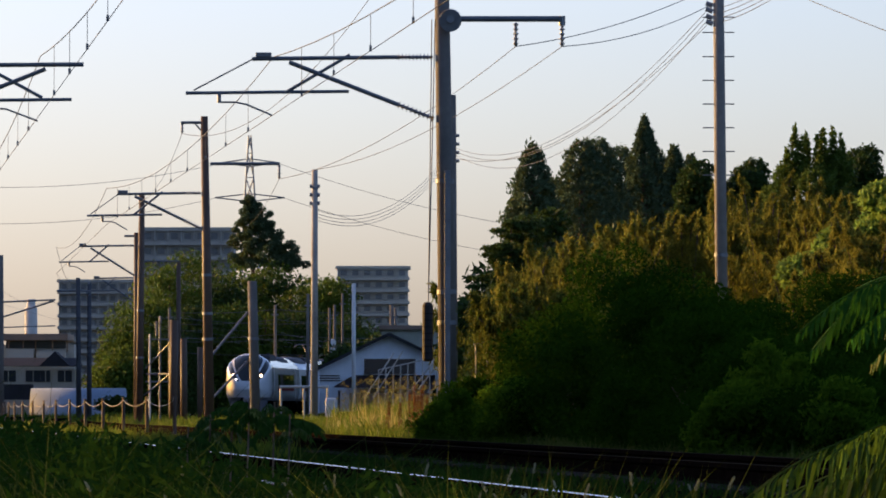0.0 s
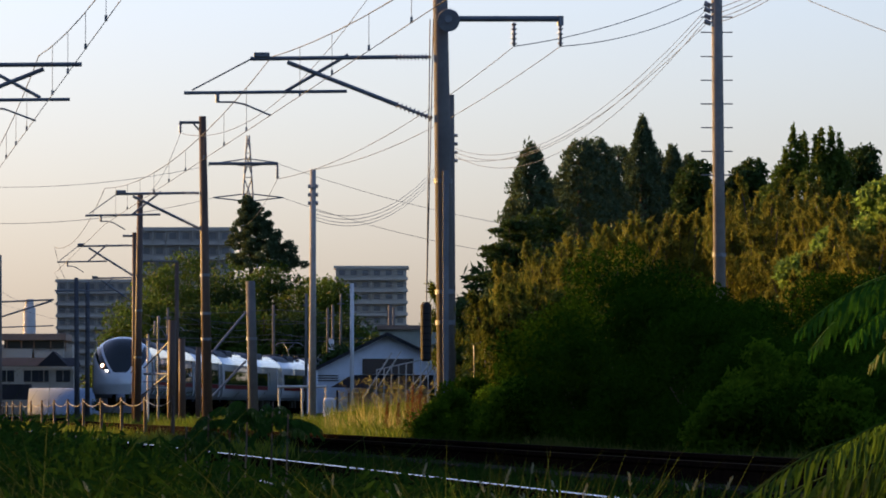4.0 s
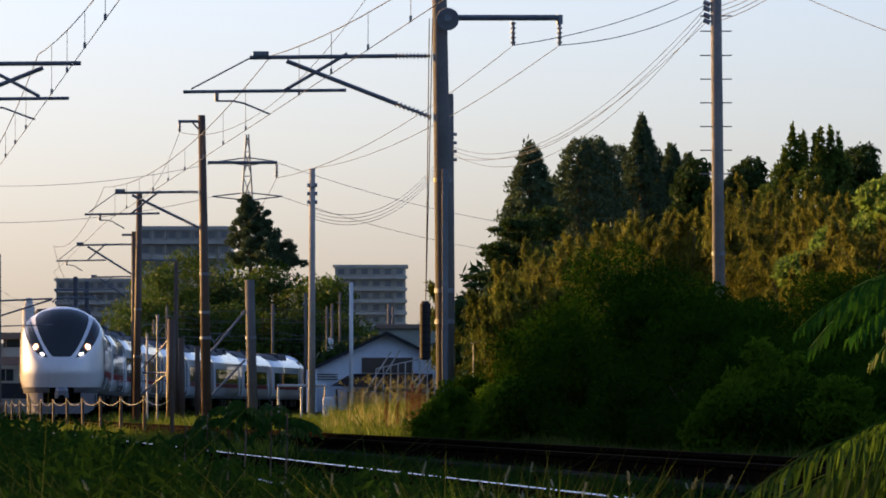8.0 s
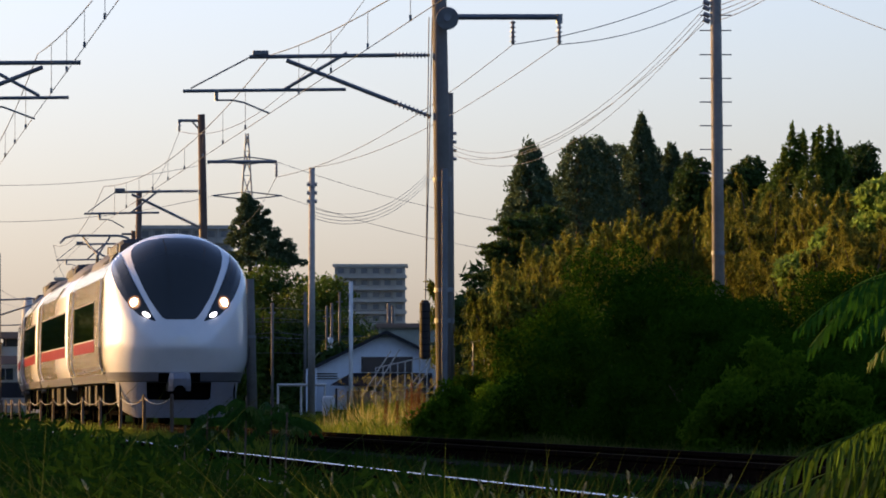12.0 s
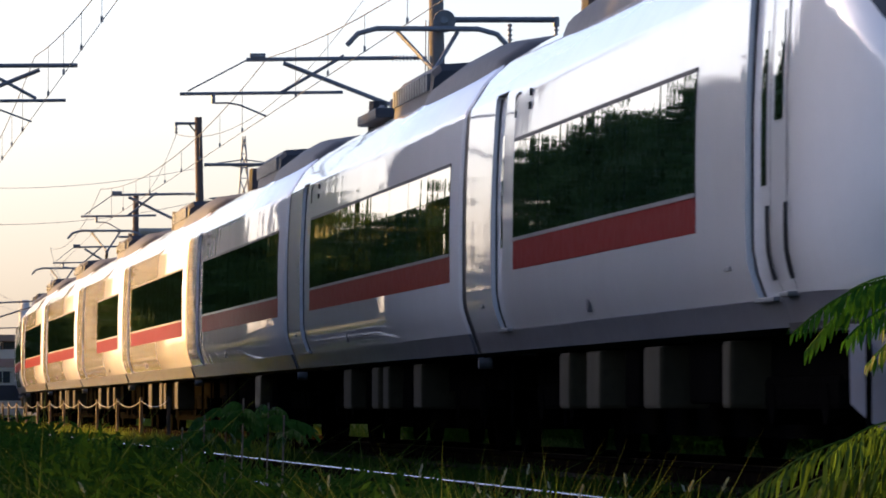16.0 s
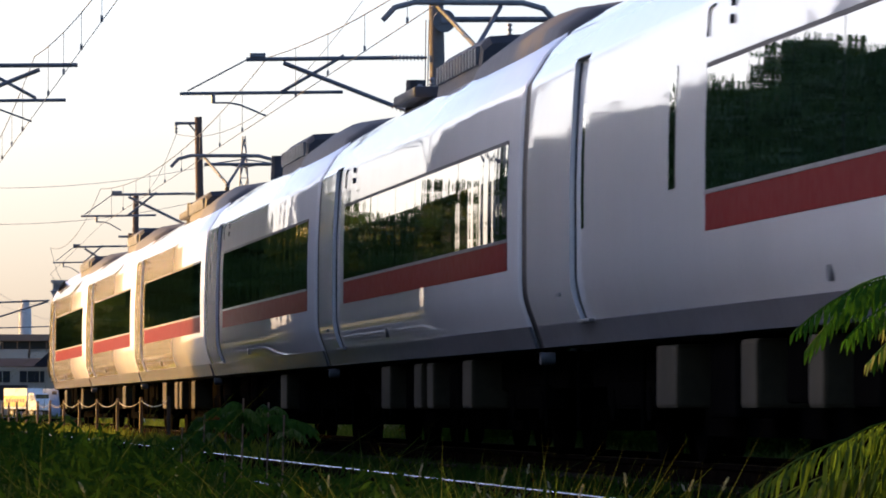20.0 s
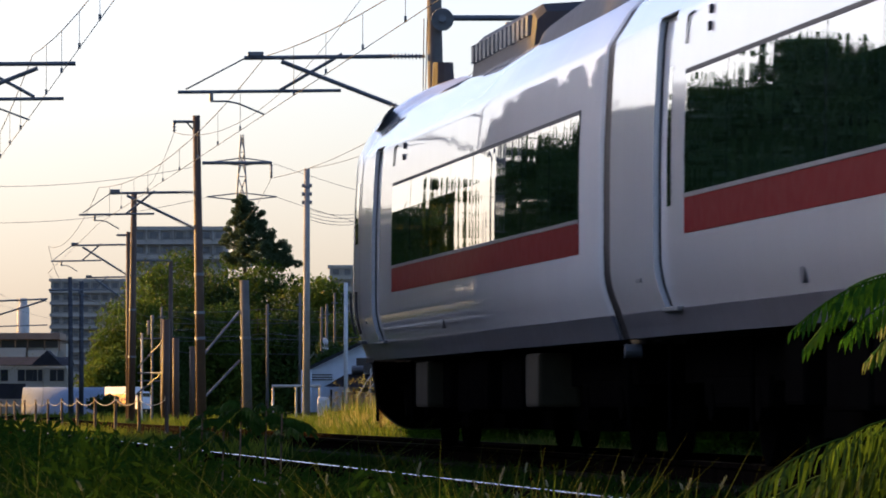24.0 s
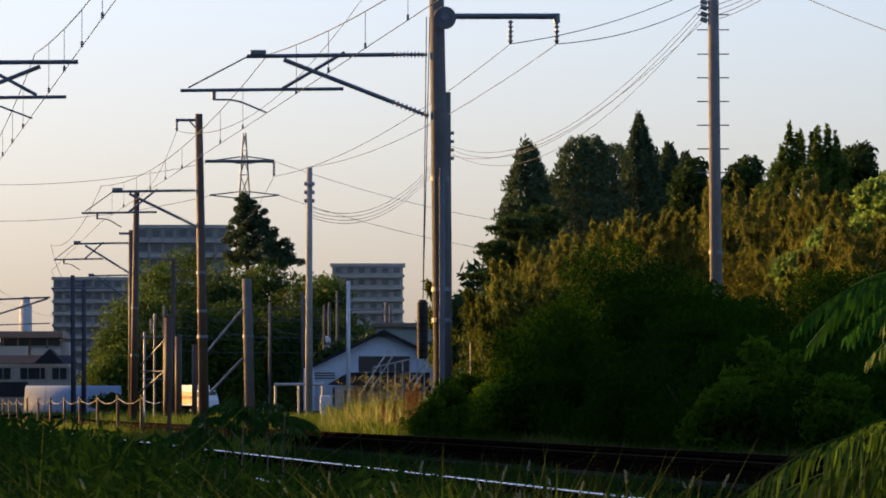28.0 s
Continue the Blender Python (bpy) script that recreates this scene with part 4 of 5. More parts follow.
        tree("dark broadleaf tree at the edge of the grove", (X, Y, 0), H, blob_set(rng, w, w, H, 26, .45), 9000, .13, L_DARK, rng, .1)
    X, Y = 1.499, 135
    bl = []
    for k in range(30):
        f = rng.random()
        bl.append((-.78 + .75 * rng.random() + .35 * f, .7 * rng.random() - .35, 2.6 + 2.0 * f - .12 * rng.random(), .15 + .16 * rng.random(), .3, .04 + .03 * rng.random()))
    bl += [(.35, .3 * i - .4, 2.5 + .6 * i, .42, .5, .32) for i in range(4)]
    tree("pine with flat layered branches", (X, Y, 0), 5.0, bl, 14000, .05, L_DARK, rng, .10, 2.4)
    b = thing("bush", "dark round shrub by the greenhouse", "bush", Matrix.Translation((-29.747, 560, -.3)))
    part("foliage", leaf_cloud("foliage", blob_set(rng, 3.6, 3, 2.5, 20, .6), 5000, .16, L_DARK, rng), None, b)
    part("stem", rod(B(), (0, 0, -.1), (0, 0, 1.2), .06, .03, 6), BARK, b)
    # wood behind the curve
    for x, y, Y, w in ((225, 520, 610, 4.5), (255, 470, 618, 5.0), (300, 422, 628, 6.5), (335, 405, 632, 7.0), (375, 418, 640, 8.0), (420, 432, 646, 8.0), (470, 425, 650, 8.0), (515, 430, 648, 8.0), (555, 440, 640, 7.5), (592, 452, 635, 6.0), (605, 530, 625, 4.2), (215, 590, 604, 4.2), (330, 510, 612, 7.0), (400, 505, 612, 7.5), (470, 500, 614, 7.5), (540, 510, 614, 7.0), (290, 540, 606, 6.0), (648, 548, 645, 3.4), (672, 556, 650, 2.6)):
        X, H = (x - 784) * Y / 10900, .4 + (722.5 - y) * Y / 10900
        bl = blob_set(rng, w * 1.15, w, H * .98, 52, 1.7, 0)
        low = [(math.cos(i * 2.4) * w * .33, math.sin(i * 2.4) * w * .3, 1.2 + H * .5 * (i / 12), 1.6, 1.6, 1.5) for i in range(12)]
        tree("leafy tree in the wood behind the line", (X, Y, -.3), H, bl + low, 13000, .30, L_OLIVE if x < 262 or x in (300, 335, 420, 470, 555, 592, 400, 648) else L_DARK, rng, .22)
    bl = []
    for i in range(190):
        f = i / 189
        r, a = (.15 + 4.0 * f ** .8) * (.35 + .65 * rng.random() ** .6) * (1 + .25 * math.sin(i * 1.9)), i * 2.4
        bl.append((r * math.cos(a) - .55 + 2.3 * f, r * math.sin(a), 23.145 - .3 - 7.4 * f + .5 * rng.random(), .30 + .30 * f, .45 + .3 * f, .22 + .16 * f))
    tree("tall dark tree standing above the wood", (-20.131, 655, -.3), 23.385, bl, 42000, .17, L_CEDAR, rng, .3)
    # trees left of the near track, outside the view: they shade the near part of the line and stand in the train's windows
    # unseen row, added to keep the low sun off the near coaches
    for i in range(24):
        x, y = -37 - 4.5 * (i % 2) - rng.random(), 40.5 + 3.15 * i
        h, w = 12.6 + (.8 if i % 2 else 0) + .5 * rng.random(), 8.0
        bl = [(b[0], b[1], min(b[2], h - 1.2), b[3], b[4], b[5]) for b in blob_set(rng, w, w * .9, h * 1.2, 60, 1.7, 0)]
        tree("unseen tall tree that shades the line", (x, y, -.3), h, bl, 8000, .62, L_DARK, rng, .25)
    for i in range(42):
        y = 45 + 1.30 * i + .45 * max(0, i - 34)
        x, h = -8.6 - (.3 if y > 88 else 0) + .25 * math.sin(i * 2.3), 4.95 - (.4 if 29 < i < 35 else 0) + .45 * math.sin(i * 1.7) + .5 * rng.random()
        w = 1.9 if i < 35 else .12
        bl = [(b[0], b[1], min(b[2], h - .4), b[3], b[4], b[5]) for b in blob_set(rng, w, w, h * 1.25, 36, .55 if i < 35 else .09, .1)]
        tree("slim leafy tree in a row beside the near track", (x, y, -.3), h, bl, 8000 if i < 35 else 1200, .15 if i < 35 else .08, L_DARK, rng, .08 if i < 35 else .035)
    # unseen hedge, added to dim the weeds in the foreground
    for i in range(4):
        x, y = -8.4 - .3 * i - (i % 2), 20.5 + 6.2 * i
        b = thing("bush", "unseen hedge bush that dims the near weeds", "bush", Matrix.Translation((x, y, -.3)), group="hedge of the near track")
        part("foliage", leaf_cloud("foliage", blob_set(rng, 4, 6 if i else 4, 3.4, 40, 1.0), 6500, .3, L_DARK, rng, 1.8, .3), None, b)
        part("stem", rod(B(), (0, 0, -.2), (0, 0, 2.0), .08, .03, 6), BARK, b)
    for i in range(21):
        x, y, h = -27.5 - 2 * (i % 2) - .6 * i - rng.random() * 2, 243 + 8 * i, min(19.0, 11.5 + 2.2 * i) + 1.5 * rng.random()
        tree("leafy tree of a windbreak across the field", (x, y, -.3), h, blob_set(rng, 9, 9, h, 90, 2.0), 10000, .7, L_DARK, rng, .2)
    for i in range(7):
        x, y, h = -26.3 - .8 * (i % 2) - .5 * rng.random(), 188 + 3.5 * i, 7.6 + 1.4 * rng.random()
        tree("young leafy tree in a row across the field", (x, y, -.3), h, blob_set(rng, 2.6, 3.2, h, 34, .7), 5000, .3, L_DARK, rng, .12)
    # added out of view to take sky light off the rear coaches
    for i in range(15):
        y = 232 + 7.5 * i
        h = 7.5 + 1.5 * rng.random()
        tree("unseen tree that dims the coaches on the curve", (-.0765 * y - 3.6 - rng.random(), y, -.3), h, blob_set(rng, 4.6, 7, h, 44, 1.1), 7000, .4, L_DARK, rng, .14)
    # three unseen trees, added to keep the sun off the greenhouse
    for x, y in ((-51, 600), (-56, 606), (-61, 613)):
        tree("unseen tree that shades the greenhouse", (x, y, -.3), 9, blob_set(rng, 9, 9, 9, 40, 1.4), 6000, .5, L_DARK, rng, .2)
    # trees hidden by the grove, added to darken the right flank of the train
    for i in range(12):
        x, y, h = 6.0 + 3.4 * (i % 3) + rng.random(), 215 + 10 * i, 7.6 + rng.random()
        tree("hidden tree that blocks sky beside the curve", (x, y, -.3), h, blob_set(rng, 3.4, 5, h, 34, .9), 5000, .3, L_DARK, rng, .14)
    for i in range(22):
        x, y = 10 + 6.5 * (i % 4) + rng.random() * 2, 335 + 7 * i
        h = 10.5 + 2 * rng.random()
        tree("hidden tall tree that blocks sky from the coaches", (x, y, -.3), h, blob_set(rng, 7, 8, h, 36, 1.5), 4000, .5, L_DARK, rng, .22)
    # hidden trees and a hedge on the inside of the curve, behind the house and the grove, added to block sky light from
    # the coaches
    for i in range(18):
        y, h = 300 + 8.5 * i, 7.2 + .8 * rng.random()
        tree("hidden tree that dims the coaches inside the curve", (2.0 + 1.6 * (i % 2) + .003 * (y - 300), y, -.3), h, blob_set(rng, 4, 6, h, 40, 1.1), 6000, .36, L_DARK, rng, .14)
    for i in range(12):
        b = thing("bush", "hidden hedge bush that dims the coaches", "bush", Matrix.Translation((-5.0 + 1.4 * (i % 2), 318 + 8 * i, -.3)), group="hedge behind the house")
        part("foliage", leaf_cloud("foliage", blob_set(rng, 2.4, 6.5, 4.2, 34, .8), 5000, .28, L_DARK, rng, 1.8, .3), None, b)
        part("stem", rod(B(), (0, 0, -.2), (0, 0, 2.0), .08, .03, 6), BARK, b)
    # mostly hidden, added so that the far coaches reflect dark leaves
    for i in range(10):
        h = (7.0 if i < 5 else 9.4) + .6 * rng.random()
        tree("mostly hidden tree that darkens the coach reflections", (-10.0 + 2.0 * i, 540 + 6 * (i % 2), -.3), h, blob_set(rng, 3.0, 4, h, 30, .8), 5000, .3, L_DARK, rng, .14)
    for i in range(14):
        x, y = 5 + 3.1 * i + rng.random() * 2, 500 + 9 * (i % 3) + rng.random() * 6
        h, w = 11 + 2 * rng.random(), 5.0
        tree("leafy tree behind the grove", (x, y, -.3), h, blob_set(rng, w, w, h, 30, 1.1), 3000, .5, L_DARK, rng, .2)
    for i in range(17):
        y = 340 + 14 * i + rng.random() * 5
        x = -.075 * y - 11 - 5 * (i % 2) - rng.random() * 4
        h, w = 11 + 4 * rng.random(), 19.0
        bl = blob_set(rng, w, w, h, 34, 2.0, 0)
        tree("tall leafy tree of the wood across the fields", (x, y, -.3), h, bl, 3000, 1.5, L_DARK, rng, .3)


plants()


# ---- foreground weeds ----
def blades(n, place, h, rng, width=.008, lean=.25):
    """Grass blades as bent strips."""
    p = place(n)
    clump = np.sin(p[:, 0] * 2.1 + 1.3 * np.sin(p[:, 1] * .7)) * np.sin(p[:, 1] * 1.3 + p[:, 0])
    hh = h * (.45 + .7 * rng.random(n)) * (.75 + .5 * clump)
    a = rng.random(n) * 2 * np.pi
    l = lean * hh * rng.random(n)
    d = np.stack([np.cos(a), np.sin(a), np.zeros(n)], 1)
    s = np.stack([-np.sin(a), np.cos(a), np.zeros(n)], 1) * (width * (.6 + .8 * rng.random(n)))[:, None]
    s = np.where(rng.random(n)[:, None] < .5, s, d * np.linalg.norm(s, axis=1)[:, None])
    up = np.array([0, 0, 1.0])
    m = p + d * (l * .35)[:, None] + up * (hh * .6)[:, None]
    t = p + d * l[:, None] + up * hh[:, None]
    v = np.stack([p - s, p + s, m + s * .8, m - s * .8, t], 1).reshape(-1, 3)
    i = np.arange(n) * 5
    f = np.concatenate([np.stack([i, i + 1, i + 2], 1), np.stack([i, i + 2, i + 3], 1), np.stack([i + 3, i + 2, i + 4], 1)])
    return v, f


def grasses():
    rng = np.random.default_rng(5)

    def strip(s0, s1, o0, o1, z):
        def place(n):
            s, o = s0 + (s1 - s0) * rng.random(n), o0 + (o1 - o0) * rng.random(n)
            h = HEAD
            return np.stack([7.1 + s * math.sin(h) + o * math.cos(h), s * math.cos(h) - o * math.sin(h), np.full(n, z)], 1)
        return place
    L = "tall green grass and weeds beside the track"
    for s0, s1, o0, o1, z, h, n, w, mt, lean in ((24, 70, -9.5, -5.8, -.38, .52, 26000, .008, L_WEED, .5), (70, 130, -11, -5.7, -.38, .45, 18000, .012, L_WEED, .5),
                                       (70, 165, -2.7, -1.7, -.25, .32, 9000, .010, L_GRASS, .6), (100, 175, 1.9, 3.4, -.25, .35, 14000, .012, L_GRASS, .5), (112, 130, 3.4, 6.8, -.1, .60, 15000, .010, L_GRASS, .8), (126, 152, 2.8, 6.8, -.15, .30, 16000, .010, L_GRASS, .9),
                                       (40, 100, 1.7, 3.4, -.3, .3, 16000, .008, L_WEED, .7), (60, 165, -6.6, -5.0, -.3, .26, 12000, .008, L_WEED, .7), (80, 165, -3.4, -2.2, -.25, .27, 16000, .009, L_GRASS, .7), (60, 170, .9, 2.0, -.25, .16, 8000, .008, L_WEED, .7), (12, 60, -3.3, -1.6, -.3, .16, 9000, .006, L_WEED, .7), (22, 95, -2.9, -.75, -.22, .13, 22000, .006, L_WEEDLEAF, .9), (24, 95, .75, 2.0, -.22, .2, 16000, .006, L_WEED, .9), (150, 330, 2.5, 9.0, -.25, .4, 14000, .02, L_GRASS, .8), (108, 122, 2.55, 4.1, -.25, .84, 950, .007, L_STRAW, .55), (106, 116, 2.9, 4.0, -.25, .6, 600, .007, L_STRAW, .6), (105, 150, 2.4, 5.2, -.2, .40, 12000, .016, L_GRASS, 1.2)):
        thing("grass", L, "grass", None, mesh_np("grass", *blades(n, strip(s0, s1, o0, o1, z), h, rng, w, lean), mt), kind="stuff")
    # rank weeds before the near track
    for s0, s1, o0, o1, h, n, w, lean in ((8.6, 11.5, -7.0, -5.6, .52, 9000, .0026, 1.3), (11, 15, -7.6, -5.4, .56, 11000, .0034, 1.3), (14.5, 22, -8.4, -5.2, .60, 13000, .0045, 1.2), (12, 20, -8.2, -6.6, .74, 9000, .004, 1.0), (18, 75, -5.7, -4.86, .50, 14000, .006, 1.0)):
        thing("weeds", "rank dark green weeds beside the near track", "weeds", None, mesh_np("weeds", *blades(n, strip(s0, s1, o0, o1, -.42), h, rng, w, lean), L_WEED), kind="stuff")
    thing("grass", "pale green seeding grass beside the near track", "grass", None, mesh_np("grass", *blades(2000, strip(11, 15.5, -6.35, -5.7, -.42), .52, rng, .0026, 1.3), L_GRASS), kind="stuff")
    # broad-leaved weeds in clumps, lower towards the rail
    n, k = 60000, 520
    cy = 12.2 + 7.3 * rng.random(k) ** .8
    cx = (-.078 + .125 * rng.random(k)) * cy
    top = .385 - .0116 * cy - .123 * cx + .028 * np.sin(cx * 11 + cy) * np.sin(cy * 2.3) - .12 * rng.random(k) ** 2 + np.clip(-.035 - cx / cy, 0, .04) * .9
    w = rng.integers(0, k, n)
    f = rng.random(n) ** .7
    r = (.03 + .07 * (1 - f)) * rng.normal(size=(2, n))
    c = np.stack([cx[w] + r[0], cy[w] + r[1], -.2 + (top[w] + .2) * f], 1)
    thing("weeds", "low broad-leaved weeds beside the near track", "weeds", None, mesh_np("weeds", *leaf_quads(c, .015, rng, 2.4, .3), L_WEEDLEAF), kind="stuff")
    # rusty dock and plumes of dry grass before the white house
    for i in range(9):
        p = strip(103, 109, 2.6, 3.25, -.3)(1)[0]
        h = .75 + .35 * rng.random()
        t = thing("dock_plant", "rusty brown dock plant gone to seed", "weed", Matrix.Translation(tuple(p)), group="rusty dock plants")
        part("stem", rod(B(), (0, 0, 0), (.03, 0, h), .006, .003, 5), BARK, t)
        f = rng.random(420) ** .6
        c = np.stack([.03 * f + rng.normal(size=420) * .035 * (1.25 - f), rng.normal(size=420) * .035 * (1.25 - f), h * (.25 + .8 * f)], 1)
        part("leaves", mesh_np("leaves", *leaf_quads(c, .016, rng, 2.0, .2), L_RUST), None, t)
    base = np.concatenate([strip(108, 122, 2.6, 4.1, -.25)(130), strip(104, 112, 2.9, 4.3, -.25)(60)])
    f = rng.random((len(base), 26))
    top = (.72 + .42 * rng.random(len(base)))[:, None]
    lean = rng.normal(size=(2, len(base), 1)) * .12
    c = np.stack([base[:, :1] + lean[0] * f + rng.normal(size=f.shape) * .011, base[:, 1:2] + lean[1] * f + rng.normal(size=f.shape) * .011, base[:, 2:3] + top + .16 * f - .05 * f * f], 2).reshape(-1, 3)
    thing("grass", "dry golden plumes of tall grass", "grass", None, mesh_np("grass", *leaf_quads(c, .012, rng, 2.2, .2), L_STRAW), kind="stuff")
    # grass stalks with seed heads
    for i in range(110):
        x, y = rng.random() * 1.3 - .60, 10.2 + rng.random() * 4.5
        h = .54 + .23 * rng.random()
        t = thing("grass_stalk", "bent grass stalk with a pale seed head", "grass", Matrix.Translation((x, y, -.42)), group="seeding grass stalks")
        a, r = rng.random() * 6.3, .05 + .08 * rng.random()
        pts = [(r * f * f * math.cos(a), r * f * f * math.sin(a), h * (f - .12 * f ** 3)) for f in (0, .25, .5, .75, .9, 1.0)]
        part("stalk", tube_mesh("stalk", pts, .0016, L_WEED, 4), None, t)
        d = (Vector(pts[-1]) - Vector(pts[-2])).normalized()
        size, bm = .020 + .016 * rng.random(), B()
        for k in range(13):
            f = k / 12
            p = Vector(pts[-1]) + d * size * f - Vector((0, 0, size * .3 * f * f))
            q = Vector((math.cos(k * 2.4), math.sin(k * 2.4), 0)) * .0052 * (1 - .6 * f)
            rod(bm, p, p + d * size * .26 + q, .0013, .0004, 4)
        part("seed_head", bm, SEED, t)


def frond(name, a, b, lift, leaf, pairs, rng, material=None, broad=.07):
    """A pinnate leaf from a to b, arched by lift, with drooping leaflets of that length."""
    a, b = Vector(a), Vector(b)
    v, f = tube([a.lerp(b, i / 8) + Vector((0, 0, 4 * lift * (i / 8) * (1 - i / 8))) for i in range(9)], .0016, 4)
    v, f = [tuple(q) for q in v], [tuple(q) for q in f]
    ax = (b - a).normalized()
    for i in range(1, pairs + 1):
        q = i / (pairs + .5)
        c = a.lerp(b, q) + Vector((0, 0, 4 * lift * q * (1 - q)))
        for sd in (-1, 1):
            ln = leaf * (.55 + .7 * math.sin(math.pi * (q * .85 + .1))) * (.7 + .6 * rng.random())
            side = ax.cross(Vector((0, 0, 1))).normalized() * sd
            d = (side * (.3 + .6 * rng.random()) + ax * (.2 + .5 * rng.random()) + Vector((0, 0, -.5 - .5 * rng.random()))).normalized()
            e = (d * .35 + Vector((0, 0, -1)) + ax * .25 * rng.random()).normalized()
            w = d.cross(side + Vector((0, 0, .6)) + ax * (rng.random() - .5)).normalized() * ln * broad
            m, k = c + d * ln * .45, len(v)
            v += [tuple(p + w * r) for p, g in ((c, .15), (m, 1), (m + e * ln * .3, .75), (m + e * ln * .6, .1)) for r in (g, -g)]
            f += [(k + o, k + o + 2, k + o + 3, k + o + 1) for o in (0, 2, 4)]
    return mesh_np(name, v, f, material or L_FERN, False)


def fronds():
    rng = np.random.default_rng(21)
    # shrub at the edge of the view
    t = thing("feathery_shrub", "shrub with drooping feathery yellow-green fronds", "shrub")
    part("stem", rod(rod(B(), (.80, 9.1, -.45), (.74, 9.1, .42), .010, .006, 6), (.80, 9.1, -.45), (.735, 9.0, .62), .009, .005, 6), BARK, t)
    for a, b, l, n in (((.72, 9.0, .36), (.455, 9.0, .275), .035, 13), ((.72, 9.05, .33), (.53, 9.1, .25), .03, 11), ((.74, 9.0, .37), (.56, 8.9, .33), .03, 11), ((.73, 9.1, .30), (.60, 9.1, .24), .03, 9), ((.75, 9.0, .40), (.64, 8.9, .36), .02, 9), ((.72, 9.0, .33), (.47, 9.1, .25), .02, 12), ((.74, 9.0, .31), (.62, 9.2, .21), .02, 9)):
        leaf = part("frond", frond("frond", a, b, l, .050, n + 12, rng, None, .055), None, t)
        tagged(leaf, kind="stuff")
    for a, b, l, n in (((.735, 9.0, .585), (.520, 9.0, .510), .034, 18), ((.735, 9.05, .585), (.545, 9.1, .485), .04, 16), ((.73, 9.0, .565), (.59, 8.9, .50), .02, 12), ((.735, 9.0, .59), (.61, 9.1, .575), .015, 9), ((.74, 9.0, .54), (.64, 9.1, .47), .015, 8), ((.74, 9.0, .57), (.66, 9.1, .52), .01, 8)):
        leaf = part("frond", frond("frond", a, b, l, .034, n + 12, rng, L_SHADEFROND, .09), None, t)
        tagged(leaf, kind="stuff")
    # feathery weed before the fence
    t = thing("feathery_weed", "dark feathery weed arching over the grass", "weed")
    for x, y, n, zt in ((-.62, 15.0, 7, .355), (-.57, 15.1, 8, .385), (-.52, 15.2, 9, .405), (-.465, 14.8, 10, .425), (-.41, 15.0, 9, .415), (-.37, 14.9, 7, .385)):
        part("stem", rod(B(), (x - .02, y, -.42), (x, y, zt), .0035, .002, 6), BARK, t)
        for i in range(n):
            a = i * 2.4 + x
            r, z = .05 + .05 * rng.random(), zt - .01 - .05 * rng.random()
            leaf = part("frond", frond("frond", (x, y, z), (x + r * math.cos(a), y + r * math.sin(a), z - .005 - .05 * rng.random()), .016, .019, 15, rng, L_DARKFROND, .17), None, t)
            tagged(leaf, kind="stuff")


grasses()
fronds()


# ---- train ----
SEC = ((1.326, .888), (1.345, .95), (1.385, 1.06), (1.43, 1.18), (1.458, 1.27), (1.470, 1.36), (1.473, 1.5), (1.473, 2.0), (1.468, 2.3), (1.456, 2.56), (1.443, 2.80), (1.432, 2.94), (1.427, 2.99), (1.414, 3.02), (1.360, 3.10), (1.26, 3.26), (1.10, 3.42), (.9, 3.55), (.68, 3.66), (.45, 3.745), (.3, 3.77), (.15, 3.785), (0, 3.79))


def half(z):
    """Half width of the body at a height."""
    if z > 3.745:
        return math.sqrt(max(0.0, 3.79 - z) / .2222)
    zs, xs = [b for _, b in SEC], [a for a, _ in SEC]
    return float(np.interp(z, zs, xs))


def shell_mesh(name, ys, ring, material, caps=False):
    """Rings of points along Y joined into a shell. ring(y): (x, z) points."""
    v, k = [], None
    for y in ys:
        r = ring(y)
        k = len(r)
        v += [(x, y, z) for x, z in r]
    f = [(i * k + j, (i + 1) * k + j, (i + 1) * k + j + 1, i * k + j + 1) for i in range(len(ys) - 1) for j in range(k - 1)]
    me = mesh_np(name, v, f, material, True)
    return me


def body_ring(y=0, inset=0.0):
    r = [(max(x - inset, 0), z - inset * (z > 3.3)) for x, z in SEC]
    return [(-x, z) for x, z in r] + [(x, z) for x, z in reversed(r[:-1])]


DOORW = .86


def side_panel(name, y0, y1, z0, z1, material, side, proud=.006, n=6, skew=0.0):
    """A panel that follows the body's flank."""
    zs = np.linspace(z0, z1, n)
    v = [(side * (half(z) + p + (skew if y == y1 else 0)), y, z) for p in (proud, min(proud, 0) - .02) for y in (y0, y1) for z in zs]
    f = []
    for i in range(n - 1):
        f.append((i, i + 1, n + i + 1, n + i))
    f += [(0, n, 3 * n, 2 * n), (n - 1, 3 * n - 1, 4 * n - 1, 2 * n - 1)]
    f += [(i, 2 * n + i, 2 * n + i + 1, i + 1) for i in range(n - 1)] + [(n + i, n + i + 1, 3 * n + i + 1, 3 * n + i) for i in range(n - 1)]
    return mesh_np(name, v, f, material)


# nose: half width and roof height, by the distance behind the tip
NOSE = 2.75


def nose_w(y):
    q = min(max(y, 0) / 2.1, 1)
    return 1.473 * (1 - (1 - q) ** 2.5) ** .42


def nose_top(y):
    q = min(max(y, 0) / 2.3, 1)
    f = min(max((y - 2.2) / .55, 0), 1)
    return 1.80 + (3.90 - 1.80) * (1 - (1 - q) ** 2.3) ** .85 - .11 * f * f * (3 - 2 * f)


def set_back(y, z):
    """How far the skin below the nose's edge leans back."""
    return .55 * max(0.0, 1.57 - z) * (1 - y / NOSE)


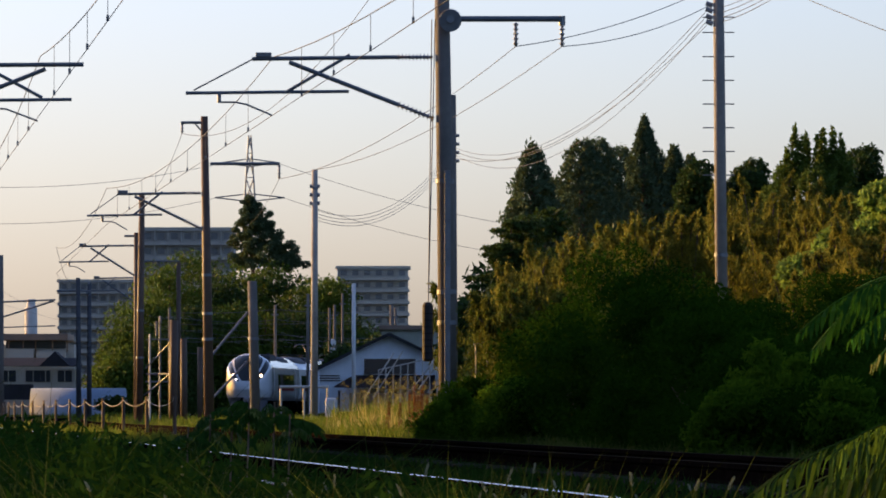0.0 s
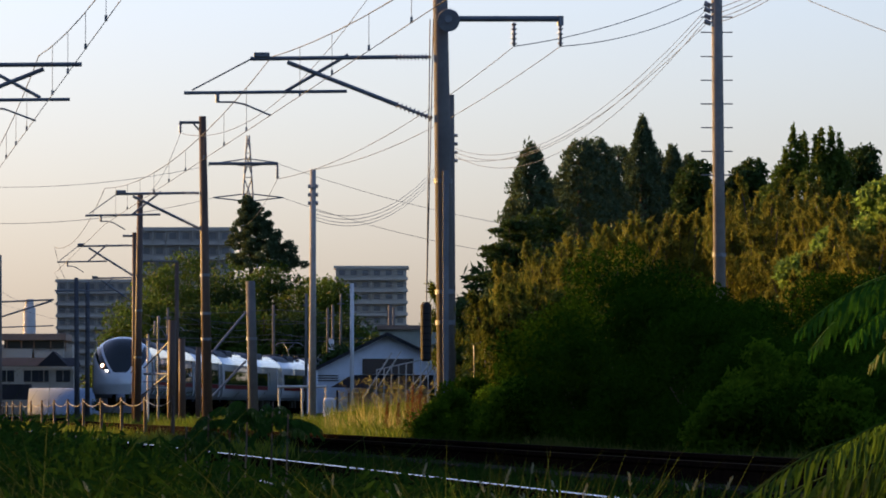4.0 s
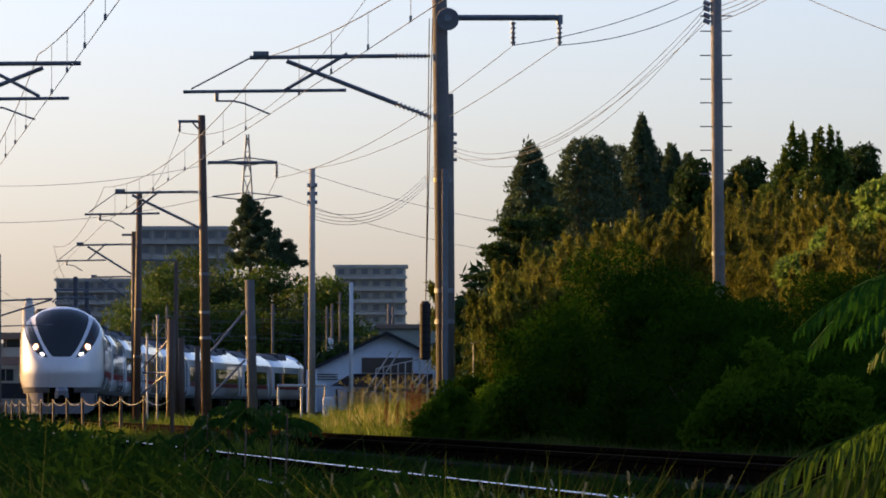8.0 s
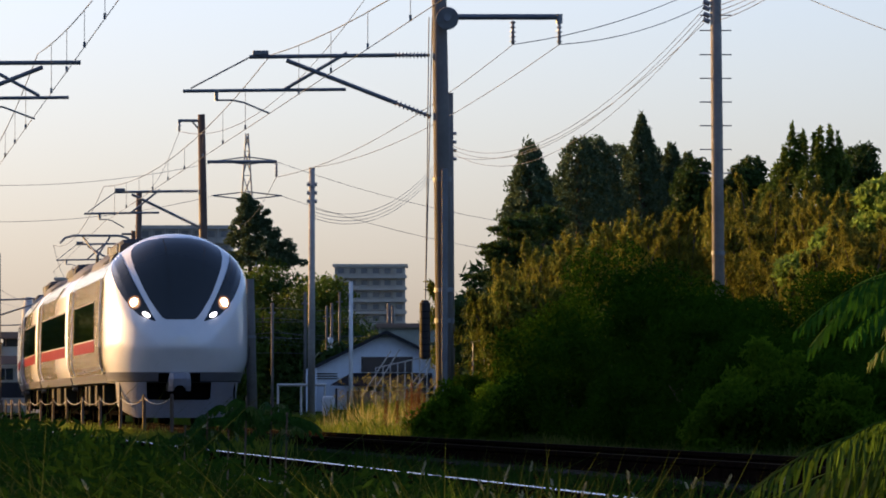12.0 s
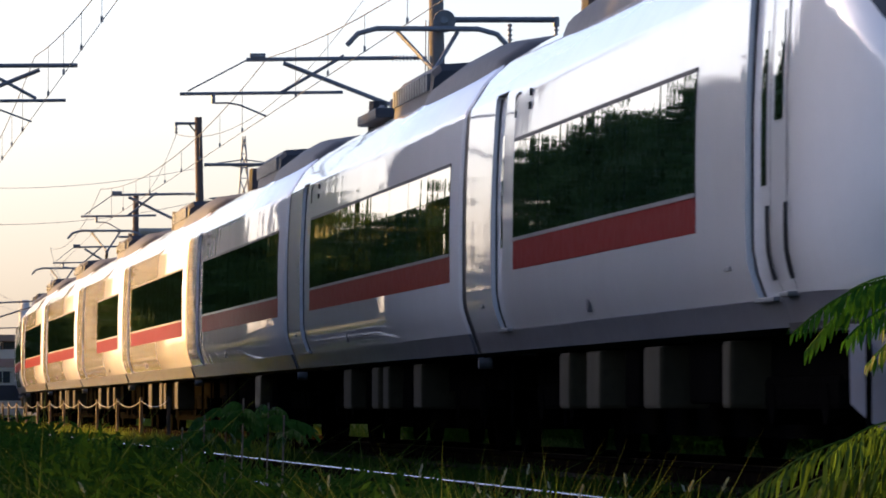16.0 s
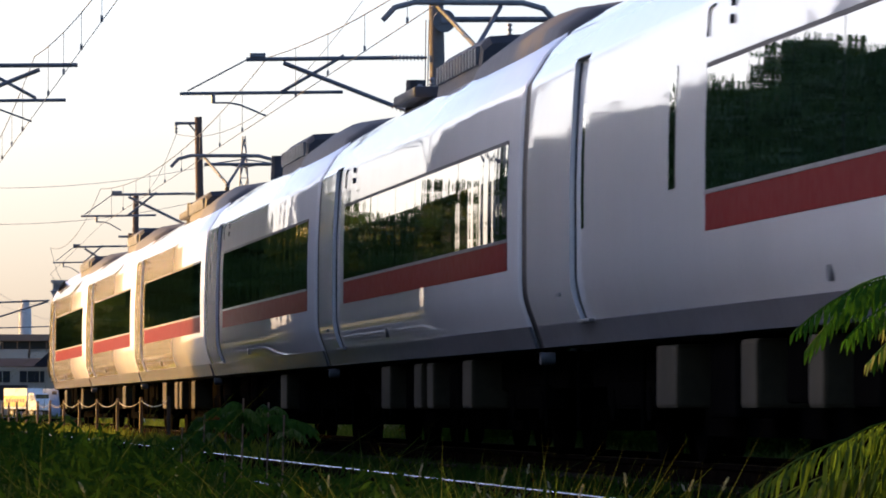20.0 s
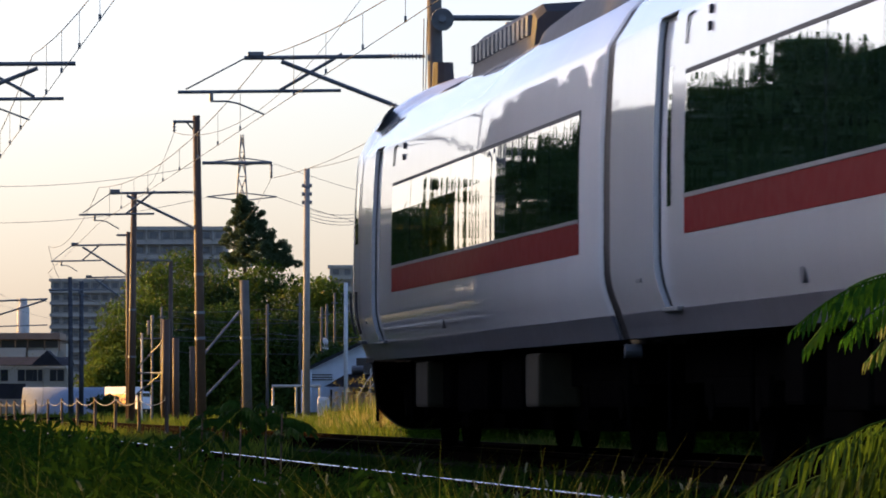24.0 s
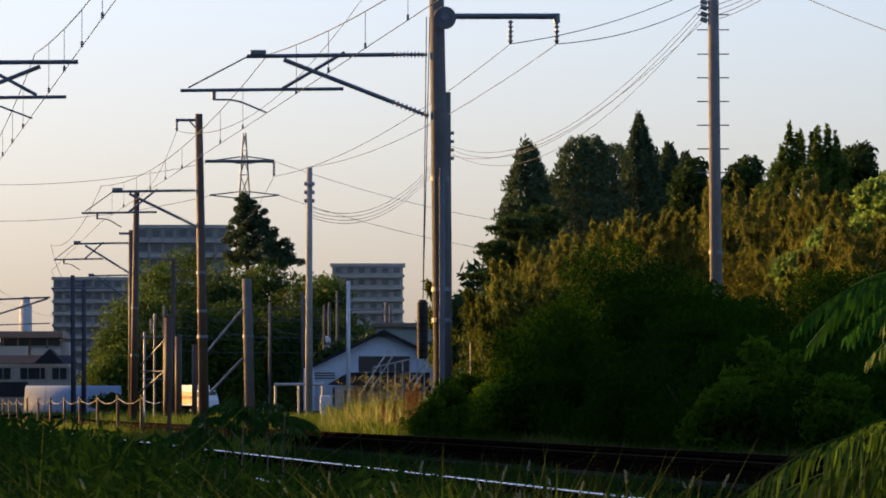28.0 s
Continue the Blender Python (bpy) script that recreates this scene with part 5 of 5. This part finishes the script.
def nose_half(y, z):
    """Half width of the nose at a distance behind the tip and a height."""
    t = nose_top(y)
    if z >= t:
        return -1.0
    q = .864 + (z - .864) / (t - .864) * (3.79 - .864)
    return nose_w(y) / 1.473 * half(q)


def nose_depth(x, z):
    """How far behind the tip the skin lies at a place across and a height."""
    a, b = 0.0, NOSE
    for _ in range(26):
        m = (a + b) / 2
        if nose_half(m, z) >= abs(x):
            b = m
        else:
            a = m
    return b + set_back(b, z)


def nose_patch(name, rows, material, proud=.006, wrap=False):
    """A patch on the nose: rows of (height, x from, x to)."""
    n = 28
    at = [.5 - .5 * math.cos(math.pi * i / n) if wrap else i / n for i in range(n + 1)]
    v = [(x0 + (x1 - x0) * a, nose_depth(x0 + (x1 - x0) * a, z) - proud, z + proud * .6) for z, x0, x1 in rows for a in at]
    f = [(j * (n + 1) + i, j * (n + 1) + i + 1, (j + 1) * (n + 1) + i + 1, (j + 1) * (n + 1) + i) for j in range(len(rows) - 1) for i in range(n)]
    return mesh_np(name, v, f, material, True)


def flank_patch(name, y0, y1, z0, z1, material, side, proud=.006):
    """A patch on the nose's flank between two distances behind the tip and two heights."""
    n, m = 6, 16
    v = []
    for j in range(m + 1):
        z = z0 + (z1 - z0) * j / m
        for i in range(n + 1):
            y = y0 + (y1 - y0) * i / n
            v.append((side * (nose_half(y, z) + proud), y + set_back(y, z), z))
    return mesh_np(name, v, [(j * (n + 1) + i, j * (n + 1) + i + 1, (j + 1) * (n + 1) + i + 1, (j + 1) * (n + 1) + i) for j in range(m) for i in range(n)], material, True)


def smooth_rows(keys, n=26):
    """Rows between keys (height, x from, x to), eased."""
    k = np.array(keys)
    z = np.linspace(k[0, 0], k[-1, 0], n)
    return [(float(q), float(np.interp(q, k[:, 0], k[:, 1])), float(np.interp(q, k[:, 0], k[:, 2]))) for q in z]


def add_nose(car):
    """The streamlined cab end; the tip at the car's y = 0."""
    ys = [NOSE * (i / 56) ** 1.9 for i in range(57)]
    zq = [.864, .93, 1.03, 1.15, 1.3, 1.45, 1.6, 1.7, 1.8, 1.9, 2.0, 2.1, 2.2, 2.4, 2.6, 2.8, 2.95, 3.12, 3.25, 3.36, 3.46, 3.54, 3.62, 3.68, 3.73, 3.76, 3.775, 3.784, 3.788, 3.7895, 3.79]

    def ring(y):
        t, w = nose_top(y), nose_w(y) / 1.473
        r = [(half(q) * w, .864 + (q - .864) / 2.926 * (t - .864)) for q in zq]
        return [(-x, z) for x, z in r] + [(x, z) for x, z in reversed(r[:-1])]
    def skin(name, z0, z1, material, label, proud=0.0):
        """The part of the nose's skin between two heights at the tip, all the way round."""
        me = shell_mesh(name, ys, ring, material)
        bm = B()
        bm.from_mesh(me)
        for no, co, above in (((0, 0, 1), (0, 0, z0), False), ((0, 0, 1), (0, 0, z1), True)):
            bmesh.ops.bisect_plane(bm, geom=bm.verts[:] + bm.edges[:] + bm.faces[:], plane_co=co, plane_no=no, clear_outer=above, clear_inner=not above)
        for v in bm.verts:
            v.co.x += math.copysign(proud, v.co.x)
            v.co.y += set_back(v.co.y, v.co.z) - proud
        bm.to_mesh(me)
        bm.free()
        for q in me.polygons:
            q.use_smooth = True
        return part(name, me, None, car, label)
    skin("nose", 1.08, 4.0, WHITE, "rounded white nose")
    skin("grey_band", .90, 1.08, GREY, "grey band round the nose", .002)
    skin("band_groove", .86, .91, SEAL, "dark groove under the grey band", -.012)
    ws = nose_patch("windscreen", smooth_rows([(2.13, -.28, .28), (2.15, -.335, .335), (2.31, -.455, .455), (2.54, -.60, .60), (2.75, -.705, .705), (2.96, -.79, .79), (3.18, -.875, .875), (3.40, -.925, .925), (3.53, -.91, .91), (3.64, -.83, .83), (3.72, -.68, .68), (3.78, -.47, .47), (3.80, -.30, .30)], 40), SCREEN)
    part("windscreen", ws, None, car, "large dark curved windscreen")
    for s in (-1, 1):
        rows = [(2.10, .48, .53), (2.22, .55, .82), (2.4, .645, .99), (2.58, .735, 1.12), (2.8, .845, 1.23), (2.95, .915, 1.285), (3.14, .995, 1.315), (3.3, 1.055, 1.29), (3.45, 1.09, 1.22), (3.53, 1.10, 1.13)]
        rows = [(z, s * a, s * b) for z, a, b in smooth_rows(rows)]
        hl = part("headlight_panel", nose_patch("headlight_panel", rows, SCREEN), None, car, "dark swept headlight panel")
        # emissive rings on the panel imitate the glow of the lamp
        for r, m, pr, lab in ((.142, LAMPGLOW_RIM, .009, "dim rim of the glow round the lamp"), (.115, LAMPGLOW, .012, "amber glow round the lamp")):
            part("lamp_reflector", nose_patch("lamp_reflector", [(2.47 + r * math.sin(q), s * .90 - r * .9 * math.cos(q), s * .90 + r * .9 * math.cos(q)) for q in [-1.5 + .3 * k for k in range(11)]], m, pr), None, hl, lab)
        for z, x, rx, rz, m, nm in ((2.47, .90, .082, .095, LAMP, "headlight"), (2.225, .665, .095, .045, LAMPW, "marker_light")):
            d = nose_depth(x, z)
            bm = B()
            bmesh.ops.create_uvsphere(bm, u_segments=16, v_segments=8, radius=1, matrix=Matrix.Translation((s * x, d - .01, z)) @ Matrix.Rotation(s * -.55 if nm == "marker_light" else 0, 4, "Y") @ Matrix.Diagonal((rx, .06, rz, 1)))
            part(nm, bm, m, hl, "glowing lamp", True)
        # cab door on the flank: narrow window, seals, grab rails and step
        cd = part("cab_door", flank_patch("cab_door", 2.02, 2.62, 1.1, 2.95, WHITE, s, .003), None, car, "white cab door")
        part("door_window", flank_patch("door_window", 2.16, 2.46, 2.10, 2.74, GLASS, s, .009), None, cd)
        for y, z0, z1 in ((2.00, 1.1, 2.95), (2.61, 1.1, 2.95)):
            part("door_seal", flank_patch("door_seal", y, y + .025, z0, z1, SEAL, s, .006), None, cd)
        for y in (1.88, 2.56):
            part("grab_rail", tube_mesh("grab_rail", [(s * (nose_half(y, z) + .035), y + set_back(y, z), z) for z in (1.16, 1.22, 1.32, 1.44, 1.55, 1.60)], .014, SEAL, 6), None, cd)
        part("door_step", box(B(), (s * 1.40, 2.32, 1.075), (.10, .34, .03), .008), STEEL, cd)

    # snow plough: hung from the band, wrapped round the cab end, its foot rising backwards, with an opening for the coupler
    def plough(name, material, back, foot):
        n, m = 72, 26
        bm, grid = B(), []
        for j in range(m + 1):
            row = []
            for i in range(n + 1):
                a = -1 + 2 * i / n
                x = 1.235 * math.copysign(abs(a) ** .85, a)
                d = nose_depth(x, .92)
                bottom = foot + .60 * min(max((d - .62) / 1.3, 0.0), 1.0) ** 1.2
                z = bottom + (.885 - bottom) * j / m
                k = (.885 - z) / .72
                row.append(bm.verts.new((x * (1 - .05 * k) - math.copysign(back * .6, x), d + .30 * k + back, z)))
            grid.append(row)
        for j in range(m):
            for i in range(n):
                q = (grid[j][i], grid[j][i + 1], grid[j + 1][i + 1], grid[j + 1][i])
                cx, cz = sum(v.co.x for v in q) / 4, sum(v.co.z for v in q) / 4
                dx, dz = max(0, abs(cx) - .56), max(0, .60 - cz)
                if cz > .52 and abs(cx) < .64 and math.hypot(dx, dz) < .08:
                    continue
                bm.faces.new(q)
        bmesh.ops.delete(bm, geom=[v for v in bm.verts if not v.link_faces], context="VERTS")
        return part(name, bm, material, car, "pale grey snow plough skirt" if material is PLOUGH else "dark sheet for the shade behind the plough", True)
    plough("plough", PLOUGH, 0.0, .165)
    # dark inner sheet stands in for the shade behind the plough
    plough("plough_lining", UNDER, .03, .175)
    # black patch and box stand in for the shade inside the coupler's recess
    notch = [(.875, -.42, .42), (.95, -.42, .42), (1.055, -.42, .42)]
    part("coupler_recess", nose_patch("coupler_recess", notch, UNDER, .012), None, car, "black patch for the shaded notch above the coupler")
    part("coupler_recess", box(box(B(), (0, .90, .70), (1.34, .30, .42)), (0, 1.3, .55), (1.1, .7, .7)), UNDER, car, "black box for the shaded coupler opening")
    bm = B()
    prof = [(-.235, .62), (-.215, .10), (-.13, .02), (.13, .02), (.215, .10), (.235, .62)]
    vs = [[bm.verts.new((x * k, y + d + .04, z)) for x, y in prof] for z, d, k in ((.70, .13, 1.02), (.80, .06, 1.05), (.95, .01, 1), (1.05, .05, .94), (1.075, .14, .88))]
    for a, b in zip(vs, vs[1:]):
        for i in range(6):
            bm.faces.new((a[i], a[(i + 1) % 6], b[(i + 1) % 6], b[i]))
    bm.faces.new(vs[-1]), bm.faces.new(list(reversed(vs[0])))
    part("coupler_cover", bm, PLOUGH, car, "white faceted coupler cover")
    part("coupler_mouth", rod(B(), (0, .09, .70), (0, .45, .70), .12, None, 20), UNDER, car, "dark arched mouth of the coupler")


def bogie(car, y):
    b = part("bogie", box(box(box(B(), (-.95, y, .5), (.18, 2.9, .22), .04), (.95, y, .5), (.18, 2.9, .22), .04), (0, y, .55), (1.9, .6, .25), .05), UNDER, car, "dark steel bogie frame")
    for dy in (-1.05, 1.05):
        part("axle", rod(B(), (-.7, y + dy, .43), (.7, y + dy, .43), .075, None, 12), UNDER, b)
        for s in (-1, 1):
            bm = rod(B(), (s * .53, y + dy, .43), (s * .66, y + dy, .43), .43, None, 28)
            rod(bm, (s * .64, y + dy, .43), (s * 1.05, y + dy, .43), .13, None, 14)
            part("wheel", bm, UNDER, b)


def train_car(kind, length, label, panto=0, roof=1):
    """One coach; local y runs from its leading end (0) backwards."""
    car = thing("train_car", label, "train", group="coaches of the express train")
    y0 = NOSE - .02 if kind == "lead" else .29
    y1 = length - NOSE + .02 if kind == "tail" else length - .29
    if kind == "lead":
        win, doors, slit = [(5.8, 16.3)], [2.80, 17.1], None
    elif kind == "tail":
        win, doors, slit = [(1.5, length - 6.2)], [length - 4.85], None
    elif kind == "short":
        win, doors, slit = [(1.4, 10.3)], [16.6], 11.7
    else:
        win, doors, slit = [(1.4, 16.5)] if kind == "mid" else [(1.1, 17.0)], [17.15 if kind == "mid" else 17.6], None
    # skin: full rings, and at each doorway only roof and sill
    ends = [y0] + [q for d in doors for q in (d, d + DOORW)] + [y1]
    for a, b in zip(ends[::2], ends[1::2]):
        ys = [a, (a + b) / 2, b]
        if a == y0 and kind != "lead":
            ys = [a, a + .015, a + .04, a + .08] + ys[1:]
        part("body", shell_mesh("body", ys, lambda y: body_ring(y, .05 * max(0.0, 1 - (y - y0) / .08) ** 2 if kind != "lead" else 0), WHITE), None, car)
    for d in doors:
        part("body", shell_mesh("body", [d, d + DOORW], lambda y: [(x, z) for x, z in body_ring() if z >= 3.02], WHITE), None, car)
        for s in (-1, 1):
            part("body", shell_mesh("body", [d, d + DOORW], lambda y: [(s * x, z) for x, z in SEC if z <= 1.06], WHITE), None, car)
    for y in (y0, y1):
        bm = B()
        bm.faces.new([bm.verts.new((x, y, z)) for x, z in body_ring(y, .05)])
        part("end_wall", bm, GREY, car)
    for s in (-1, 1):
        for a, b in win:
            w = part("window_band", side_panel("window_band", a, b, 1.775, 2.585, SEAL, s, .002), None, car, "dark tinted window band")
            k = max(3, round((b - a) / 1.9))
            for j in range(k):
                e = .0015 * math.sin(j * 2.3 + length)
                part("pane", side_panel("pane", a + (b - a) * j / k + .012, a + (b - a) * (j + 1) / k - .012, 1.79, 2.57, GLASS, s, .006, 4, e), None, w)
            part("window_trim", side_panel("window_trim", a, b, 1.762, 1.79, STEEL, s, .010, 2), None, w)
            part("window_trim", side_panel("window_trim", a, b, 2.57, 2.60, SEAL, s, .010, 2), None, w)
            part("red_stripe", side_panel("red_stripe", a, b, 1.53, 1.763, RED, s, .004), None, car, "red stripe under the windows")
        if slit:
            part("slit_window", side_panel("slit_window", slit, slit + .30, 1.85, 2.66, GLASS, s), None, car)
        for d in doors:
            dr = part("door", side_panel("door", d + .015, d + DOORW - .015, 1.065, 3.015, WHITE, s, -.045, 14), None, car, "white plug door set back in its doorway")
            zs = [1.06, 1.12, 1.18, 1.27, 1.36, 1.5, 2.0, 2.3, 2.56, 2.8, 2.94, 3.02]
            for e in (d, d + DOORW):
                part("door_jamb", mesh_np("door_jamb", [(s * (half(z) - q), e, z) for z in zs for q in (0, .08)], [(2 * i, 2 * i + 1, 2 * i + 3, 2 * i + 2) for i in range(len(zs) - 1)], WHITE), None, dr)
            part("door_seal", side_panel("door_seal", d + DOORW - .045, d + DOORW - .002, 1.08, 3.0, SEAL, s, -.035, 14), None, dr)
            part("door_seal", side_panel("door_seal", d + .002, d + .04, 1.08, 3.0, SEAL, s, -.035, 14), None, dr)
            part("door_head", box(B(), (s * (half(3.02) - .045), d + DOORW / 2, 3.022), (.09, DOORW, .012)), SEAL, dr)
            part("door_window", side_panel("door_window", d + .30, d + .48, 1.74, 2.67, GLASS, s, -.038), None, dr)
            part("door_step", box(B(), (s * 1.375, d + DOORW / 2, 1.055), (.10, DOORW - .1, .03), .008), STEEL, dr)
            part("handle", box(B(), (s * (half(1.27) + .004), d + DOORW + .8, 1.27), (.02, .22, .03), .006), STEEL, dr)
        part("skirt", side_panel("skirt", max(y0, .25), y1, .886, 1.06, GREY, s, .005), None, car, "grey lower body edge")
        # lamps, hook and round mark by the end of the windows
        e = win[0][1]
        for q, z in ((e - 1.0, 2.93), (e - 1.0, 2.82)):
            part("side_lamp", rod(B(), (s * (half(z) - .02), q, z), (s * (half(z) + .02), q, z), .030, None, 10), SEAL, car)
        part("drip_hook", tube_mesh("drip_hook", [(s * (half(z) + .008), e + dq, z) for dq, z in ((-.2, 2.965), (.0, 2.955), (.05, 2.93), (.05, 2.77))], .007, SEAL, 5), None, car)
        part("round_mark", rod(B(), (s * (half(1.2) - .05), e - 4.6, 1.2), (s * (half(1.2) + .003), e - 4.6, 1.2), .085, None, 20), GREY, car, "small round grey mark")
        # underfloor equipment and hanging rods
        rr = random.Random(int(length * 10) + s + len(kind))
        y = 5.6
        while y < length - 6.2:
            w = .45 + rr.random() * 1.2
            pale = rr.random() < .36
            zc, zh = (.62, .44) if pale else (.60 + rr.random() * .05, .40 + rr.random() * .16)
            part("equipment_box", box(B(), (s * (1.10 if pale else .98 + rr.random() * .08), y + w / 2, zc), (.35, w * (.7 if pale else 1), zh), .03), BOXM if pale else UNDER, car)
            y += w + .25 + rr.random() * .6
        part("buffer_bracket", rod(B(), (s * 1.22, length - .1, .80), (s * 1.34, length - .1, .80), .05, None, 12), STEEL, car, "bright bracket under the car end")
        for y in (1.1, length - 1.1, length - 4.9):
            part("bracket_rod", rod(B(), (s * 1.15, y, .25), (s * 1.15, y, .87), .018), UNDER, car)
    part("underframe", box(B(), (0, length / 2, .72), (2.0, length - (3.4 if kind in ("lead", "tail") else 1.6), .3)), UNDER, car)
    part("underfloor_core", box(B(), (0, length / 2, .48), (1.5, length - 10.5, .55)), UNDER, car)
    bogie(car, 3.4 + (0.9 if kind == "lead" else 0))
    bogie(car, length - 3.4 - (0.9 if kind == "tail" else 0))
    # rubber gangway at the trailing end
    if kind != "tail":
        ys = [length - .30 + .60 * k / 8 for k in range(9)]
        part("gangway", shell_mesh("gangway", ys, lambda y: body_ring(y, .03 + .025 * (round((y - length) * 13.4) % 2)), SEAL), None, car, "dark gangway bellows")
    # roof gear
    for arch, mid, ln in ((1, 3.75, 7.0), (0, 9.6, 4.0)) if kind not in ("lead", "tail") else ((1, 13.0, 6.0), (0, 7.0, 4.0)) if kind == "lead" else ((1, 3.75, 7.0), (0, 11.0, 5.0)):
        bm = B()
        prof = [(-1.16, 3.32), (-1.08, 3.56), (-.8, 3.77), (0, 3.90), (.8, 3.77), (1.08, 3.56), (1.16, 3.32)] if arch else [(-1.02, 3.38), (-.98, 3.78), (-.9, 3.86), (0, 3.92), (.9, 3.86), (.98, 3.78), (1.02, 3.38)]
        keys = ((-1, .62), (-.8, .82), (-.55, .94), (-.2, 1), (.6, 1), (.85, .93), (1, .84)) if arch else ((-1, .86), (-.94, 1), (.94, 1), (1, .86))
        vs = [[bm.verts.new((x * (.9 + .1 * k), mid + dy * ln / 2, 3.32 + (z - 3.32) * k)) for x, z in prof] for dy, k in keys]
        for a, b in zip(vs, vs[1:]):
            for i in range(6):
                bm.faces.new((a[i], b[i], b[i + 1], a[i + 1]))
        bm.faces.new(vs[0]), bm.faces.new(list(reversed(vs[-1])))
        u = part("roof_unit", bm, ROOFG, car, "dark arched roof fairing" if arch else "dark louvred air-conditioning unit", bool(arch))
        if not arch:
            for i in range(14):
                part("louvre", box(B(), (-1.0, mid - ln * .44 + i * ln * .068, 3.68), (.05, ln * .035, .17)), STEEL, u)
    part("aerial", rod(B(), (-.5, length - 1.6, 3.6), (-.5, length - 1.6, 4.05), .13, .11, 10), ROOFG, car)
    if panto:
        y = panto
        part("roof_base", box(B(), (0, y, 3.80), (1.5, 2.4, .12), .03), ROOFG, car)
        pg = part("pantograph", rod(B(), (0, y + .7, 3.86), (0, y - .5, 4.32), .04), STEEL, car, "raised single-arm pantograph")
        part("upper_arm", rod(rod(B(), (0, y - .5, 4.32), (-.35, y + .3, 4.82), .025), (0, y - .5, 4.32), (.35, y + .3, 4.82), .025), STEEL, pg)
        part("collector_bow", tube_mesh("collector_bow", [(-.95, y + .3, 4.66), (-.82, y + .3, 4.80), (-.6, y + .3, 4.86), (.6, y + .3, 4.86), (.82, y + .3, 4.80), (.95, y + .3, 4.66)], .035, STEEL, 6), None, pg)
        for sx in (-.5, .5):
            for dy in (-.7, .7):
                insulator(pg, (sx, y + dy, 3.80), (sx, y + dy, 3.98), .06, 4)
    return car



YELLOW = mat("yellow_box_paint", (.80, .42, .02), .4, 0, .1, 1, 0, .3)
VANWHITE = mat("white_van_paint", (.80, .80, .78), .4, 0, .08, 1, 0, .3)
LETTER = mat("brown_lettering", (.30, .06, .02), .5, 0, .1, 2)


def truck():
    """A small box lorry; it runs towards +x, its front at x = 0."""
    t = thing("box_truck", "small lorry with a white and yellow box body", "truck")
    part("box_body", box(B(), (-3.25, 0, 1.65), (3.7, 1.8, 1.9), .04), VANWHITE, t, "white box body")
    part("yellow_panel", box(B(), (-3.25, -.905, 1.40), (3.6, .02, 1.05)), YELLOW, t, "yellow side panel")
    for i in range(7):
        part("lettering", box(B(), (-4.55 + i * .43, -.92, 1.45), (.28, .012, .30)), LETTER, t, "row of brown lettering bars")
    bm = B()
    prof = [(-1.35, .55), (-.02, .55), (0, 1.15), (-.12, 1.35), (-.42, 2.05), (-.6, 2.15), (-1.35, 2.15)]
    vs = [[bm.verts.new((x, y, z)) for x, z in prof] for y in (-.85, .85)]
    for i in range(7):
        bm.faces.new((vs[0][i], vs[1][i], vs[1][(i + 1) % 7], vs[0][(i + 1) % 7]))
    bm.faces.new(vs[0]), bm.faces.new(list(reversed(vs[1])))
    cab = part("cab", bm, VANWHITE, t, "white cab")
    part("side_window", box(B(), (-.72, -.86, 1.72), (.6, .02, .5), .01), GLASS, cab)
    part("windscreen", box(B(), (-.27, 0, 1.72), (.05, 1.5, .62)), GLASS, cab)
    part("chassis", box(B(), (-2.5, 0, .55), (4.9, 1.0, .22)), UNDER, t)
    for x in (-.75, -3.9):
        for y in (-.75, .75):
            w = part("wheel", rod(B(), (x, y - .11, .33), (x, y + .11, .33), .33, None, 20), SEAL, t)
            part("hub", rod(B(), (x, y - .125, .33), (x, y + .125, .33), .15, None, 12), STEEL, w)
    return t


LORRY = truck()

PITCH = 20.6
CARS = []


def train():
    base = "white express coach with dark windows and red stripe"
    for i in range(10):
        kind = "lead" if i == 0 else "tail" if i == 9 else "short" if i == 4 else "long" if i % 2 else "mid"
        lab = {"lead": "white streamlined leading coach with lit headlights", "tail": "white streamlined trailing coach with red stripe", "short": "white express coach with a shorter window band"}.get(kind, base)
        ln = 20.3 if kind == "lead" else 22.7 if kind == "tail" else PITCH
        CARS.append((train_car(kind, ln, lab, panto={1: 17.8, 5: 17.8, 7: 17.8}.get(i, 0)), ln))
    tail = CARS[-1][0]
    rear = new("nose_frame")
    rear.parent = tail
    rear.matrix_basis = Matrix.Translation((0, CARS[-1][1], 0)) @ Matrix.Rotation(math.pi, 4, "Z")
    add_nose(CARS[0][0])
    add_nose(rear)
    for o in list(rear.children):
        o.parent = tail
        o.matrix_basis = rear.matrix_basis @ o.matrix_basis
    bpy.data.objects.remove(rear)


train()

# the tip's place on the line, by seconds
TIP = ((0, 395.0), (3, 324.5), (8, 213.8), (10, 168.8), (12, 123.6), (15, 55.8), (17, 12.5), (20, -52.9), (24.5, -151.6), (28, -228.0))


def tip(t):
    return float(np.interp(t, [a for a, _ in TIP], [b for _, b in TIP]))


def motions():
    start = 0.0
    times = [i * .5 for i in range(57)]
    for car, ln in CARS:
        rows = []
        for t in times:
            s = tip(t) + start
            a, _ = track(s + 3.4)
            b, _ = track(s + ln - 3.4)
            d = (b - a).normalized()
            m = Matrix.Translation(a - d * 3.4) @ Matrix.Rotation(-math.atan2(d.x, d.y), 4, "Z")
            rows.append((t, m))
        walk(car, rows)
        start += ln
    # the lorry on the road behind the line
    walk(LORRY, [(t, pose(x - 1.0, 572, -.3, 0, 0, -50)) for t, x in ((0, -104.7), (17.5, -43.2), (20, -35.5), (21.5, -31.3), (24, -25.9), (26, -22.3), (28, -20.0))])


motions()
